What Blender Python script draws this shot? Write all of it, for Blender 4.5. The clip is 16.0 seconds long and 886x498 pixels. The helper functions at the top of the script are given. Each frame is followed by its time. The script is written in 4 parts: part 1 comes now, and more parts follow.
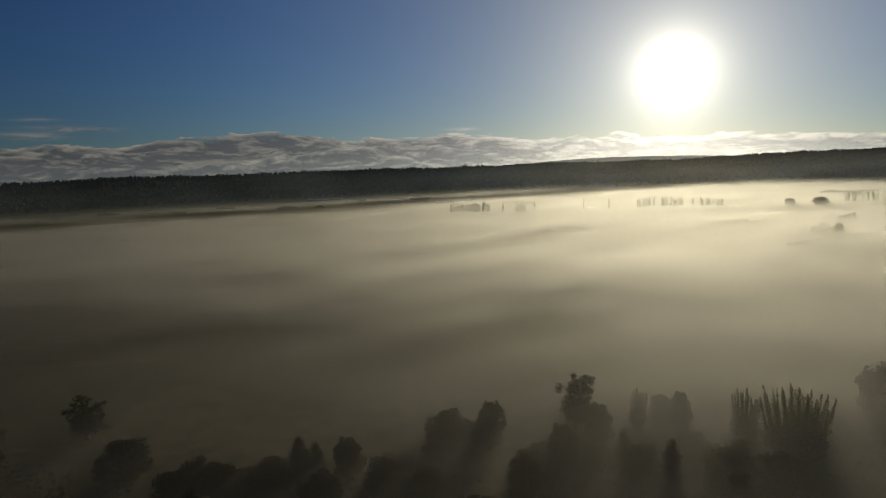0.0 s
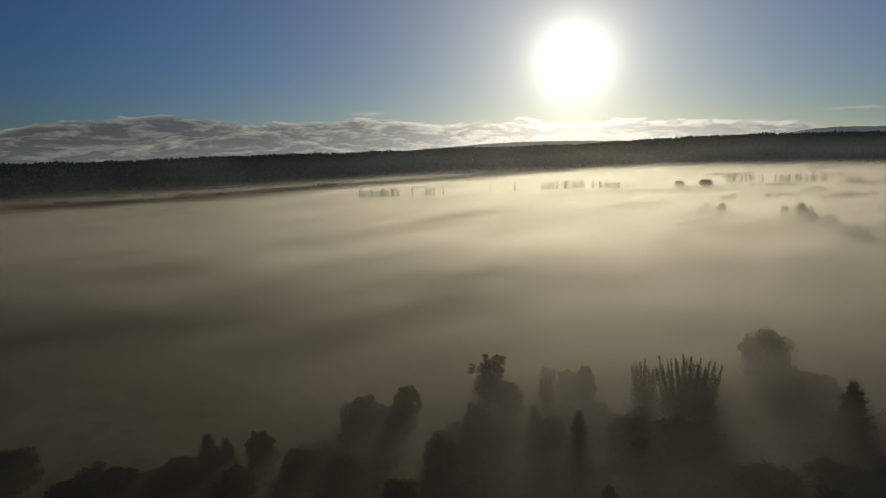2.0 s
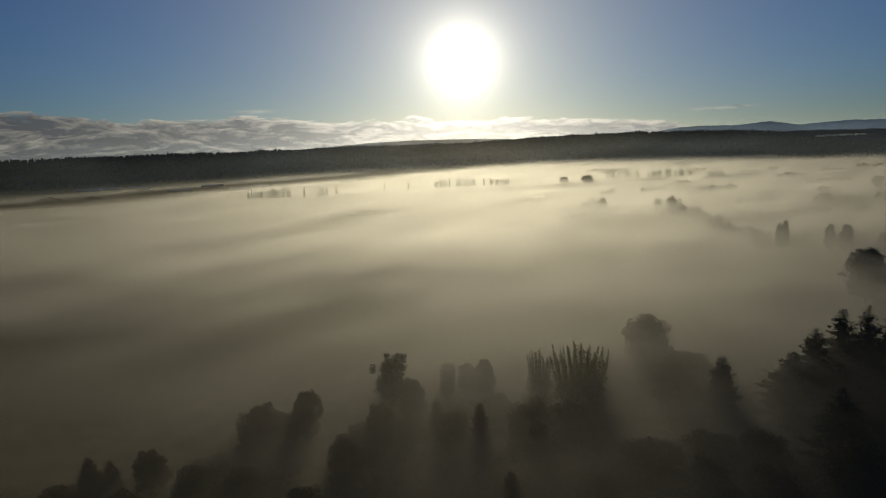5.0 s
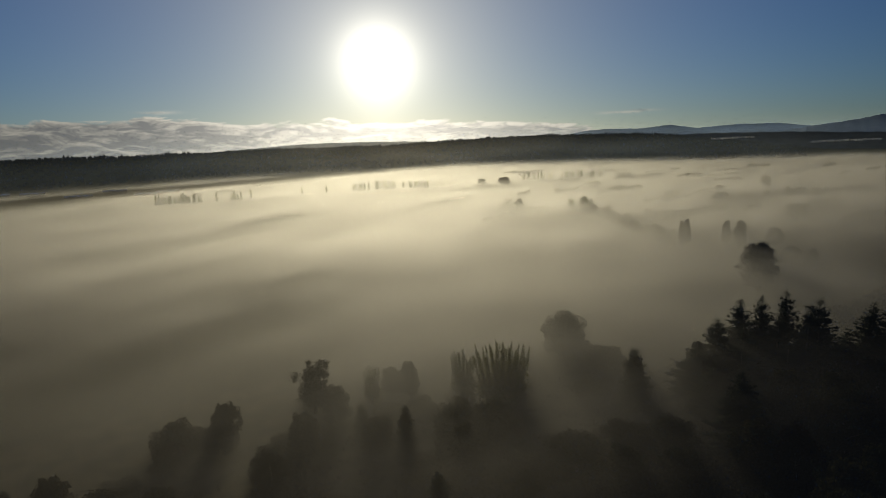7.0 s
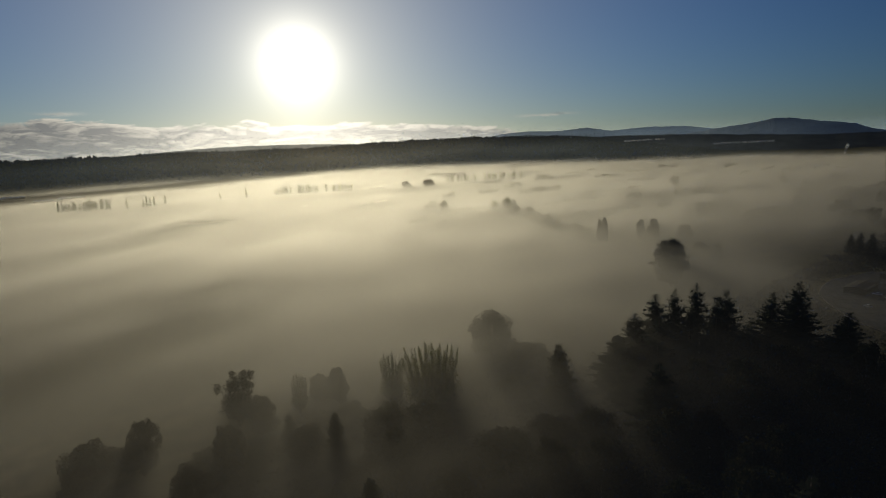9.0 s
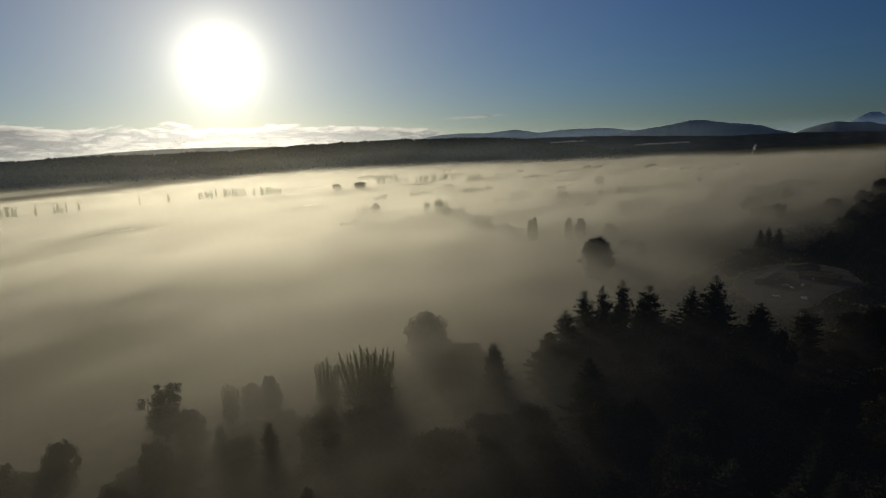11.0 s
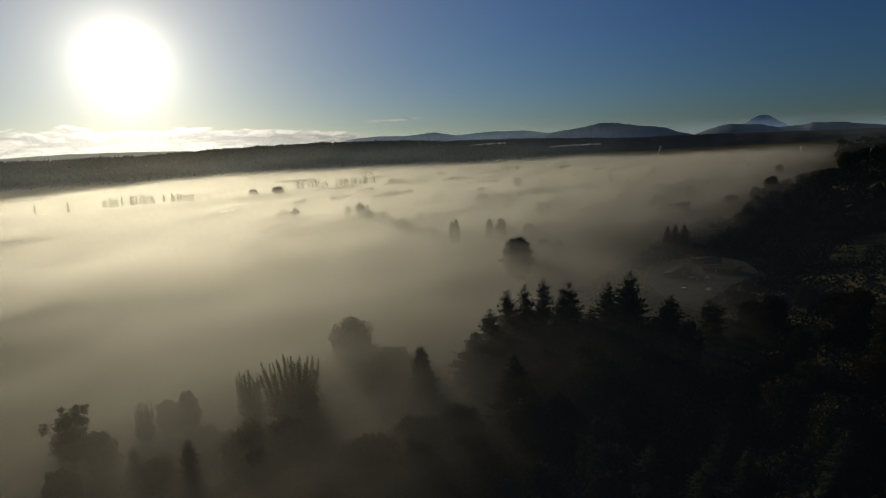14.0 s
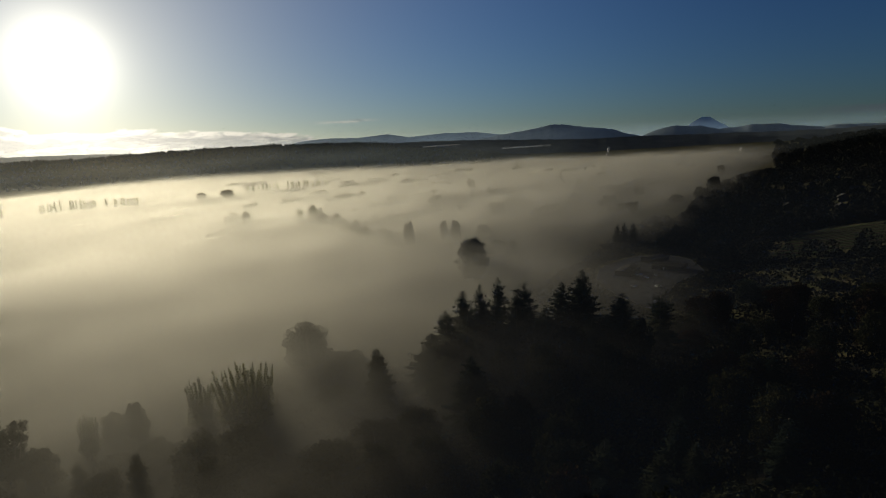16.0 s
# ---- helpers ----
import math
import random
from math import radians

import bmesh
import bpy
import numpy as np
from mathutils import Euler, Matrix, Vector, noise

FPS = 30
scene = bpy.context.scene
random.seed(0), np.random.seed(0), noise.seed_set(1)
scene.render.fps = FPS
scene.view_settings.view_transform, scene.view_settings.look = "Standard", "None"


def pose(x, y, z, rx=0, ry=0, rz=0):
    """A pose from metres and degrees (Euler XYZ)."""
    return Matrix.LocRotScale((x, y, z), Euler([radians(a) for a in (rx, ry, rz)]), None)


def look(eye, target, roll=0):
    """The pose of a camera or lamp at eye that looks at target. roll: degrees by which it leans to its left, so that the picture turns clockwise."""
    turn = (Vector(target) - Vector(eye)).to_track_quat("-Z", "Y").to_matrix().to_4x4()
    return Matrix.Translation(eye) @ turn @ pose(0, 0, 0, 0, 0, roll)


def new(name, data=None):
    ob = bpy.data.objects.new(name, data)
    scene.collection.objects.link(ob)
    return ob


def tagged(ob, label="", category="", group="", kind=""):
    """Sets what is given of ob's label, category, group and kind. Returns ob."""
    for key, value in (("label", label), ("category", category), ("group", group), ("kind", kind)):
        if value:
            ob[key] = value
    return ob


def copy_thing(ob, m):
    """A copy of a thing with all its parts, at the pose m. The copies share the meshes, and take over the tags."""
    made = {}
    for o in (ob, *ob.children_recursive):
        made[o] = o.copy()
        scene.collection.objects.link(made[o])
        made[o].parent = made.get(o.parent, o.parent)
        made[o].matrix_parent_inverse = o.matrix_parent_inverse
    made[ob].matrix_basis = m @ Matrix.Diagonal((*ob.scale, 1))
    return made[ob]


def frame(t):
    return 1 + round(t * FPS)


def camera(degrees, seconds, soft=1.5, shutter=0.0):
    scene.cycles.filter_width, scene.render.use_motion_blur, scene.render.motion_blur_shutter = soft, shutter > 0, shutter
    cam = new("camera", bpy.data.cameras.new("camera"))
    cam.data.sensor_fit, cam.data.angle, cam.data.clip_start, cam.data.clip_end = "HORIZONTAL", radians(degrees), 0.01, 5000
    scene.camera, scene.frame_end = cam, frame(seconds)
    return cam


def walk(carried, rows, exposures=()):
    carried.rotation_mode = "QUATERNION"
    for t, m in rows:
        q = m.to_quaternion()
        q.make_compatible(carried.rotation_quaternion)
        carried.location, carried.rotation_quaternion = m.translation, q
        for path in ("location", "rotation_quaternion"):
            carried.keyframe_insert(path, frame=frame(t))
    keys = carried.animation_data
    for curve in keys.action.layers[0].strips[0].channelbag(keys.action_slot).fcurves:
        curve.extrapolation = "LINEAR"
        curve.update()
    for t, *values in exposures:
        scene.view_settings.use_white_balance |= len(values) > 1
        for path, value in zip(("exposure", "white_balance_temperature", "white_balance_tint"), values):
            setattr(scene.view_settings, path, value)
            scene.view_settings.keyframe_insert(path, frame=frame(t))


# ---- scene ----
cam = camera(72.17, 16.0, soft=1.25)
SUN_POWER = 2.7
SUN_SOFT = 18.0
SKY_POWER = 1.0
SKY_LOW = (0.06, 0.10, 0.167, 1.0)
SKY_HIGH = (0.053, 0.101, 0.169, 1.0)
SKY_SUN = (0.066, 0.082, 0.098, 1.0)
SKY_FAR = (0.037, 0.066, 0.116, 1.0)
FOG_TURN = -0.22
FOG_DENSE = 0.5
# roughness and base colour of each way in which the droplets scatter
FOG_LOBES = [(1.0, (0.0188, 0.0174, 0.0152, 1.0))] * 7
FOG_LAYERS = 15
HAZE = 0.016
scene.cycles.transparent_max_bounces = 40

H = 100.0  # hovering height over the valley floor
SUN_AZ, SUN_EL = 20.75, 7.6  # degrees right of +y, and up

# seconds, yaw, pitch, roll
TURN = [
    (0, -0.26, -7.65, 1.38), (0.5, -1.47, -8.03, 1.40), (1, -3.56, -8.47, 1.31), (1.5, -6.16, -8.85, 1.39),
    (2, -8.83, -9.24, 1.49), (2.5, -11.22, -9.61, 1.56), (3, -12.20, -9.70, 1.54), (3.5, -13.18, -9.68, 1.56),
    (4, -14.93, -9.67, 1.63), (6.5, -24.57, -9.65, 1.81), (7, -26.43, -9.66, 1.81), (7.5, -28.36, -9.66, 1.84),
    (8, -30.24, -9.64, 1.86), (8.5, -31.94, -9.65, 1.93), (9, -33.54, -9.66, 1.96), (11.5, -41.48, -9.71, 2.28),
    (12, -42.88, -9.72, 2.40), (12.5, -44.13, -9.72, 2.47), (13, -45.22, -9.72, 2.48), (13.5, -46.32, -9.73, 2.52),
    (14, -47.43, -9.74, 2.53), (14.5, -48.60, -9.74, 2.54), (15, -49.87, -9.74, 2.61), (15.5, -51.01, -9.76, 2.66),
    (16, -51.81, -9.78, 2.67)]
rows = []
for t, yaw, pitch, roll in TURN:
    s = t / 16 - 0.5
    c = s * s - 0.08
    rows.append((t, pose(-1.98 * s + 2.57 * c, 1.27 * s + 1.29 * c, H + 0.45 * s - 0.2 * c, 90 + pitch, roll, yaw)))
walk(cam, rows, exposures=[(0, 1.5), (7, 1.5), (16, 1.65)])


# ---- small node helpers ----
class Tree:
    """Short hand for building a node tree."""

    def __init__(self, tree):
        self.tree = tree
        tree.nodes.clear()

    def node(self, kind, inputs=(), operation="", clamp=False, ease=False):
        n = self.tree.nodes.new(kind)
        if operation:
            n.operation, n.use_clamp = operation, clamp
        if ease:
            n.interpolation_type = "SMOOTHSTEP"
        for key, value in (inputs.items() if isinstance(inputs, dict) else enumerate(inputs)):
            if value is None:
                continue
            if isinstance(value, bpy.types.NodeSocket):
                self.tree.links.new(value, n.inputs[key])
            else:
                n.inputs[key].default_value = value
        return n

    def math(self, op, a, b=None, c=None, clamp=False):
        return self.node("ShaderNodeMath", (a, b, c), op, clamp).outputs[0]

    def step(self, x, lo, hi, a=0.0, b=1.0):
        return self.node("ShaderNodeMapRange", (x, lo, hi, a, b), ease=True).outputs[0]

    def span(self, x, lo, hi, a=0.0, b=1.0):
        return self.node("ShaderNodeMapRange", (x, lo, hi, a, b)).outputs[0]

    def noise(self, vector, scale, detail=4.0, rough=0.55):
        return self.node("ShaderNodeTexNoise", {"Vector": vector, "Scale": scale, "Detail": detail, "Roughness": rough}).outputs["Fac"]

    def mix(self, f, a, b, blend="MIX"):
        n = self.tree.nodes.new("ShaderNodeMix")
        n.data_type, n.blend_type = "RGBA", blend
        for key, value in ((0, f), (6, a), (7, b)):
            if isinstance(value, bpy.types.NodeSocket):
                self.tree.links.new(value, n.inputs[key])
            else:
                n.inputs[key].default_value = value
        return n.outputs[2]

    def stretch(self, vector, scale, turn=0.0):
        turned = self.node("ShaderNodeMapping", {"Vector": vector, "Rotation": (0, 0, turn)}).outputs[0]
        return self.node("ShaderNodeMapping", {"Vector": turned, "Scale": scale}).outputs[0]


def rgb(r, g, b):
    return (r, g, b, 1.0)


# ---- sky, sun ----
sun_dir = Vector((math.sin(radians(SUN_AZ)) * math.cos(radians(SUN_EL)),
                  math.cos(radians(SUN_AZ)) * math.cos(radians(SUN_EL)), math.sin(radians(SUN_EL))))
lamp = bpy.data.lights.new("sun", "SUN")
lamp.energy, lamp.angle, lamp.color = SUN_POWER, radians(SUN_SOFT), (1.0, 0.88, 0.58)
sun = new("sun", lamp)
sun.matrix_world = look(sun_dir * 2000, (0, 0, 0))

world = bpy.data.worlds.new("morning_sky")
scene.world = world
world.use_nodes = True
w = Tree(world.node_tree)
ray = w.node("ShaderNodeTexCoord").outputs["Generated"]
xyz = w.node("ShaderNodeSeparateXYZ", (ray,))
az = w.math("MULTIPLY", w.math("ARCTAN2", xyz.outputs[0], xyz.outputs[1]), 57.296)
el = w.math("MULTIPLY", w.math("ARCSINE", xyz.outputs[2]), 57.296)
dot = w.tree.nodes.new("ShaderNodeVectorMath")
dot.operation = "DOT_PRODUCT"
w.tree.links.new(ray, dot.inputs[0])
dot.inputs[1].default_value = tuple(sun_dir)
dot = dot.outputs["Value"]
off = w.math("MULTIPLY", w.math("ARCCOSINE", w.math("MINIMUM", dot, 0.999999)), 57.296)
sky = w.tree.nodes.new("ShaderNodeTexSky")
sky.sky_type, sky.sun_disc, sky.sun_elevation, sky.sun_rotation = "NISHITA", False, radians(SUN_EL), radians(SUN_AZ)
sky.altitude, sky.air_density, sky.dust_density, sky.ozone_density = 100.0, 1.0, 0.15, 3.0
clear = w.mix(1.0, sky.outputs[0], w.mix(w.math("EXPONENT", w.math("DIVIDE", off, -14.0)), w.mix(w.step(off, 24, 64), w.mix(w.step(el, -1, 14), SKY_LOW, SKY_HIGH), SKY_FAR), SKY_SUN), "MULTIPLY")
# light scattered round the sun
glow = w.math("MULTIPLY", w.math("EXPONENT", w.math("MULTIPLY", w.math("POWER", w.math("DIVIDE", off, 2.85), 2.0), -1.0)), 2.2)
ring = w.math("MULTIPLY", w.math("EXPONENT", w.math("DIVIDE", off, -3.6)), 1.7)
veil = w.math("MULTIPLY", w.math("EXPONENT", w.math("DIVIDE", off, -12.0)), 1.35)
aura = w.mix(1.0, rgb(1, 0.95, 0.82), w.math("ADD", glow, ring), "MULTIPLY")
aura = w.mix(1.0, aura, w.mix(1.0, rgb(1, 0.89, 0.68), veil, "MULTIPLY"), "ADD")
low_sun = w.math("MULTIPLY", w.math("EXPONENT", w.math("DIVIDE", w.math("ABSOLUTE", w.math("SUBTRACT", az, SUN_AZ)), -16.0)), w.math("EXPONENT", w.math("DIVIDE", w.math("ABSOLUTE", el), -3.5)))
aura = w.mix(1.0, aura, w.mix(1.0, rgb(1.1, 0.98, 0.72), low_sun, "MULTIPLY"), "ADD")
# a bank of cloud along the horizon
drift_at = w.node("ShaderNodeCombineXYZ", (w.math("MULTIPLY", az, 0.11), w.math("MULTIPLY", el, 0.35), 4.0)).outputs[0]
az_drift = w.math("ADD", az, w.math("MULTIPLY", w.math("SUBTRACT", w.noise(drift_at, 1.0, 3.0), 0.5), 9.0))
el_drift = w.math("ADD", el, w.math("MULTIPLY", w.math("SUBTRACT", w.noise(drift_at, 2.3, 3.0), 0.5), 1.5))


def cloud_noise(up, scale, detail, rough, a=0.14, b=0.5):
    place = w.node("ShaderNodeCombineXYZ", (w.math("MULTIPLY", az_drift, a), w.math("MULTIPLY", w.math("ADD", el_drift, up), b), 0.0)).outputs[0]
    return w.noise(place, scale, detail, rough)


puff = cloud_noise(0.0, 1.0, 9.0, 0.56)
over = cloud_noise(0.2, 1.0, 9.0, 0.56)
fine = cloud_noise(0.0, 3.4, 6.0, 0.6)
swell = cloud_noise(3.0, 1.0, 2.0, 0.5, 0.05, 0.1)
reach = w.math("MULTIPLY", w.math("ADD", w.span(az, -40, -10, 1.9, 3.05), w.span(az, 2, 22, 0.0, -0.9)), w.step(az, 30, 52, 1, 0))
rise = w.math("ADD", reach, w.math("ADD", w.math("MULTIPLY", w.math("SUBTRACT", puff, 0.5), 2.9), w.math("MULTIPLY", w.math("SUBTRACT", swell, 0.5), 2.0)))
depth = w.math("SUBTRACT", rise, el)
bank = w.math("MULTIPLY", w.step(depth, -0.04, 0.14), w.step(w.math("ADD", fine, w.math("MULTIPLY", depth, 0.35)), 0.34, 0.6))
lit = w.math("ADD", w.math("MULTIPLY", w.math("SUBTRACT", puff, over), 6.0), w.math("MULTIPLY", w.step(depth, 0.7, 0.0), 0.5))
lit = w.math("ADD", lit, w.math("MULTIPLY", w.math("SUBTRACT", fine, 0.44), 1.9), clamp=True)
lit = w.math("ADD", lit, w.math("MULTIPLY", w.math("EXPONENT", w.math("DIVIDE", off, -9.0)), 1.1), clamp=True)
toward = w.math("ADD", w.math("MULTIPLY", w.math("EXPONENT", w.math("DIVIDE", off, -13.0)), 2.2), 0.26)
cloud = w.mix(1.0, w.mix(lit, rgb(0.52, 0.55, 0.62), rgb(2.5, 2.35, 2.0)), toward, "MULTIPLY")
whole = w.mix(1.0, clear, aura, "ADD")
for at_az, at_el, half, high in ((1.9, 3.45, 1.3, 0.13), (43.0, 2.45, 2.2, 0.12), (-33.0, 4.4, 1.3, 0.13), (-30.5, 3.75, 2.6, 0.2), (-33.5, 3.2, 2.2, 0.25)):
    dx = w.math("DIVIDE", w.math("SUBTRACT", az, at_az), half)
    dy = w.math("DIVIDE", w.math("ADD", w.math("SUBTRACT", el, at_el), w.math("MULTIPLY", w.math("SUBTRACT", fine, 0.5), 0.5)), high)
    wisp_here = w.math("EXPONENT", w.math("MULTIPLY", w.math("ADD", w.math("MULTIPLY", dx, dx), w.math("MULTIPLY", dy, dy)), -1.0))
    bank = w.math("MAXIMUM", bank, w.math("MULTIPLY", wisp_here, 0.6))
whole = w.mix(w.math("MULTIPLY", bank, 0.92), whole, cloud)
# a grey cloud bar low over the foothills, away from the sun
bar = w.math("MULTIPLY", w.step(az, 80.5, 88), w.math("MULTIPLY", w.step(w.math("ADD", el, w.math("MULTIPLY", w.math("SUBTRACT", fine, 0.5), 0.5)), 1.62, 1.4), w.step(w.math("ADD", el, w.math("MULTIPLY", w.math("SUBTRACT", puff, 0.5), 0.5)), 0.75, 1.1)))
whole = w.mix(w.math("MULTIPLY", bar, 0.6), whole, rgb(0.17, 0.2, 0.25))
whole = w.mix(0.4, whole, aura, "ADD")
w.node("ShaderNodeOutputWorld", (w.node("ShaderNodeBackground", (whole, 0.1 * SKY_POWER)).outputs[0],))


# ---- materials ----
def material(name):
    m = bpy.data.materials.new(name)
    m.use_nodes = True
    return m, Tree(m.node_tree)


def finish(t, shader):
    t.node("ShaderNodeOutputMaterial", (shader,))


def foliage(name, dark, light, scale=0.35, through_leaf=0.03, massed=0.0):
    """Leaves: two greens by clump, by tree and by fine noise."""
    m, t = material(name)
    where = t.node("ShaderNodeTexCoord").outputs["Object"]
    patch = t.noise(where, scale, 3.0)
    grain = t.noise(where, scale * 9, 2.0)
    chance = t.node("ShaderNodeObjectInfo").outputs["Random"]
    f = t.math("ADD", t.math("MULTIPLY", t.step(patch, 0.35, 0.68), 0.6), t.math("MULTIPLY", grain, 0.4))
    col = t.mix(f, dark, light)
    col = t.mix(1.0, col, t.mix(chance, rgb(0.75, 0.8, 0.85), rgb(1.25, 1.1, 0.9)), "MULTIPLY")
    # massed bends the shading normal upward, which dulls low sun on the leaves
    facing = t.node("ShaderNodeNewGeometry").outputs["Normal"]
    lie = t.tree.nodes.new("ShaderNodeVectorMath")
    lie.operation = "MULTIPLY_ADD"
    t.tree.links.new(facing, lie.inputs[0])
    lie.inputs[1].default_value = (1 - massed,) * 3
    lie.inputs[2].default_value = (-0.25 * massed, -0.2 * massed, 0.9 * massed)
    p = t.node("ShaderNodeBsdfPrincipled", {"Base Color": col, "Roughness": 0.9, "Specular IOR Level": 0.0, "Normal": lie.outputs[0]})
    tr = t.node("ShaderNodeBsdfTranslucent", (col,))
    finish(t, t.node("ShaderNodeMixShader", (through_leaf, p.outputs[0], tr.outputs[0])).outputs[0])
    return m


def plain(name, base, other, scale, rough=0.9, metal=0.0, bump=0.3, gloss=0.1):
    """A worn solid surface with stains and grain."""
    m, t = material(name)
    where = t.node("ShaderNodeTexCoord").outputs["Object"]
    stain = t.noise(where, scale, 5.0, 0.6)
    grain = t.noise(where, scale * 14, 3.0)
    col = t.mix(t.step(stain, 0.32, 0.7), base, other)
    col = t.mix(t.math("MULTIPLY", grain, 0.25), col, rgb(base[0] * 0.5, base[1] * 0.5, base[2] * 0.5))
    b = t.node("ShaderNodeBump", {"Strength": bump, "Distance": 0.05, "Height": grain})
    p = t.node("ShaderNodeBsdfPrincipled", {"Base Color": col, "Roughness": rough, "Metallic": metal, "Specular IOR Level": gloss, "Normal": b.outputs[0]})
    finish(t, p.outputs[0])
    return m


BARK = plain("bark", rgb(0.07, 0.055, 0.042), rgb(0.11, 0.095, 0.08), 1.6)
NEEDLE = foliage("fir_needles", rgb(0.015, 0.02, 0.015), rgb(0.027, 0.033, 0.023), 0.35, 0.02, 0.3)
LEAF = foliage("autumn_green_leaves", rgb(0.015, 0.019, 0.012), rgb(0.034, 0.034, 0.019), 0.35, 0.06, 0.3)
# leaf colours darkened to stand in for shade on the slope
SHADY = foliage("shade_darkened_leaves", rgb(0.01, 0.013, 0.013), rgb(0.024, 0.025, 0.021), 0.05, 0.0, 0.45)
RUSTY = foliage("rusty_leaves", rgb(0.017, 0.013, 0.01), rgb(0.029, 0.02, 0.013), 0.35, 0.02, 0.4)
POPLAR = foliage("poplar_leaves", rgb(0.035, 0.045, 0.02), rgb(0.08, 0.085, 0.035), 0.35, 0.3)
# needle colours shifted to blue, as distance haze would tint them
FARWOOD = foliage("haze_blued_needles", rgb(0.017, 0.021, 0.026), rgb(0.028, 0.033, 0.04), 0.02, 0.0)


def ground_material():
    m, t = material("valley_ground")
    where = t.node("ShaderNodeTexCoord").outputs["Object"]
    field = t.node("ShaderNodeTexVoronoi", {"Vector": t.stretch(where, (0.007, 0.011, 0.0), 0.3), "Scale": 1.0, "Randomness": 0.8}).outputs["Color"]
    tone = t.node("ShaderNodeSeparateColor", (field,)).outputs[0]
    grass = t.mix(tone, rgb(0.024, 0.028, 0.014), rgb(0.055, 0.048, 0.028))
    rough = t.noise(where, 0.09, 6.0, 0.65)
    col = t.mix(t.step(rough, 0.4, 0.65), grass, rgb(0.02, 0.024, 0.013))
    col = t.mix(t.math("MULTIPLY", t.noise(where, 1.3, 3.0), 0.4), col, rgb(0.05, 0.042, 0.028))
    b = t.node("ShaderNodeBump", {"Strength": 0.6, "Distance": 1.0, "Height": rough})
    p = t.node("ShaderNodeBsdfPrincipled", {"Base Color": col, "Roughness": 0.95, "Specular IOR Level": 0.0, "Normal": b.outputs[0]})
    finish(t, p.outputs[0])
    return m


def fog_material():
    """A thin veil of droplets: it lets through what lies below, and throws low sunlight onward."""
    m, t = material("ground_fog")
    where = t.node("ShaderNodeNewGeometry").outputs["Position"]
    p = t.node("ShaderNodeSeparateXYZ", (where,))
    x, y, z = p.outputs
    broad = t.noise(t.stretch(where, (0.0016, 0.0065, 0.03), FOG_TURN), 1.0, 3.0, 0.5)
    wisp = t.noise(t.stretch(where, (0.009, 0.015, 0.05), FOG_TURN), 1.0, 5.0, 0.58)
    # thinner along the hillside, open over the fields below the far ridge, faint haze high over the far side
    edge = t.math("ADD", 142.0, t.math("ADD", t.math("ADD", t.math("MULTIPLY", t.math("MAXIMUM", x, 0.0), 0.03), t.math("ADD", t.step(x, 290, 440, 0.0, 95.0), t.math("MULTIPLY", t.math("MAXIMUM", t.math("SUBTRACT", x, 650.0), 0.0), 0.085))), t.math("MULTIPLY", t.math("MINIMUM", x, 0.0), -0.3)))
    inside = t.math("ADD", t.math("SUBTRACT", y, edge), t.math("MULTIPLY", t.math("SUBTRACT", wisp, 0.5), 120.0))
    thick = t.math("ADD", t.math("MULTIPLY", t.step(inside, -100, 105), t.step(x, 20, 175, 0.175, 0.35)), t.step(inside, 50, 480, 0.0, 0.8))
    field = t.math("ADD", t.math("SUBTRACT", y, t.math("MULTIPLY", x, 0.75)), t.math("MULTIPLY", t.math("SUBTRACT", broad, 0.5), 700.0))
    thick = t.math("MULTIPLY", thick, t.math("ADD", t.step(field, 1450, 1700, 1.0, 0.03), t.math("MULTIPLY", t.math("MULTIPLY", t.step(field, 1850, 2000), t.step(field, 2250, 2080)), 0.3)))
    thick = t.math("MULTIPLY", thick, t.step(x, -260, 40, 0.8, 1.0))
    # an oval hollow of thinner fog, where the ground below shows through
    hx = t.math("DIVIDE", t.math("ADD", x, 50.0), 230.0)
    hy = t.math("DIVIDE", t.math("ADD", t.math("SUBTRACT", y, 320.0), t.math("MULTIPLY", t.math("SUBTRACT", wisp, 0.5), 110.0)), 95.0)
    hollow = t.math("EXPONENT", t.math("MULTIPLY", t.math("ADD", t.math("MULTIPLY", hx, hx), t.math("MULTIPLY", hy, hy)), -1.0))
    thick = t.math("MULTIPLY", thick, t.math("SUBTRACT", 1.0, t.math("MULTIPLY", hollow, 0.62)))
    body = t.math("ADD", t.math("MULTIPLY", t.step(broad, 0.2, 0.72, 0.25, 0.8), 0.85), t.math("MULTIPLY", t.step(wisp, 0.3, 0.75), 0.5))
    streak = t.noise(t.stretch(where, (0.0055, 0.019, 0.02), FOG_TURN - 0.35), 1.0, 4.0, 0.6)
    body = t.math("MULTIPLY", body, t.math("ADD", 1.0, t.math("MULTIPLY", t.step(inside, 40, 260), t.step(streak, 0.36, 0.64, -0.45, 0.35))))
    low = t.math("POWER", t.math("SUBTRACT", 1.0, t.math("DIVIDE", z, 36.0), clamp=True), t.step(inside, 100, 700, 0.55, 3.3))
    a = t.math("MULTIPLY", t.math("MULTIPLY", thick, body), t.math("MULTIPLY", low, FOG_DENSE))
    a = t.math("MULTIPLY", a, 1.0, clamp=True)
    b = t.node("ShaderNodeBump", {"Strength": 0.2, "Distance": 12.0, "Height": t.math("ADD", broad, t.math("MULTIPLY", wisp, 0.3))})
    drop = None
    for rough, base in FOG_LOBES:
        lobe = t.node("ShaderNodeBsdfPrincipled", {"Base Color": base, "Roughness": rough, "IOR": 1.14, "Normal": b.outputs[0]})
        drop = lobe if drop is None else t.node("ShaderNodeAddShader", (drop.outputs[0], lobe.outputs[0]))
    gap = t.node("ShaderNodeBsdfTransparent")
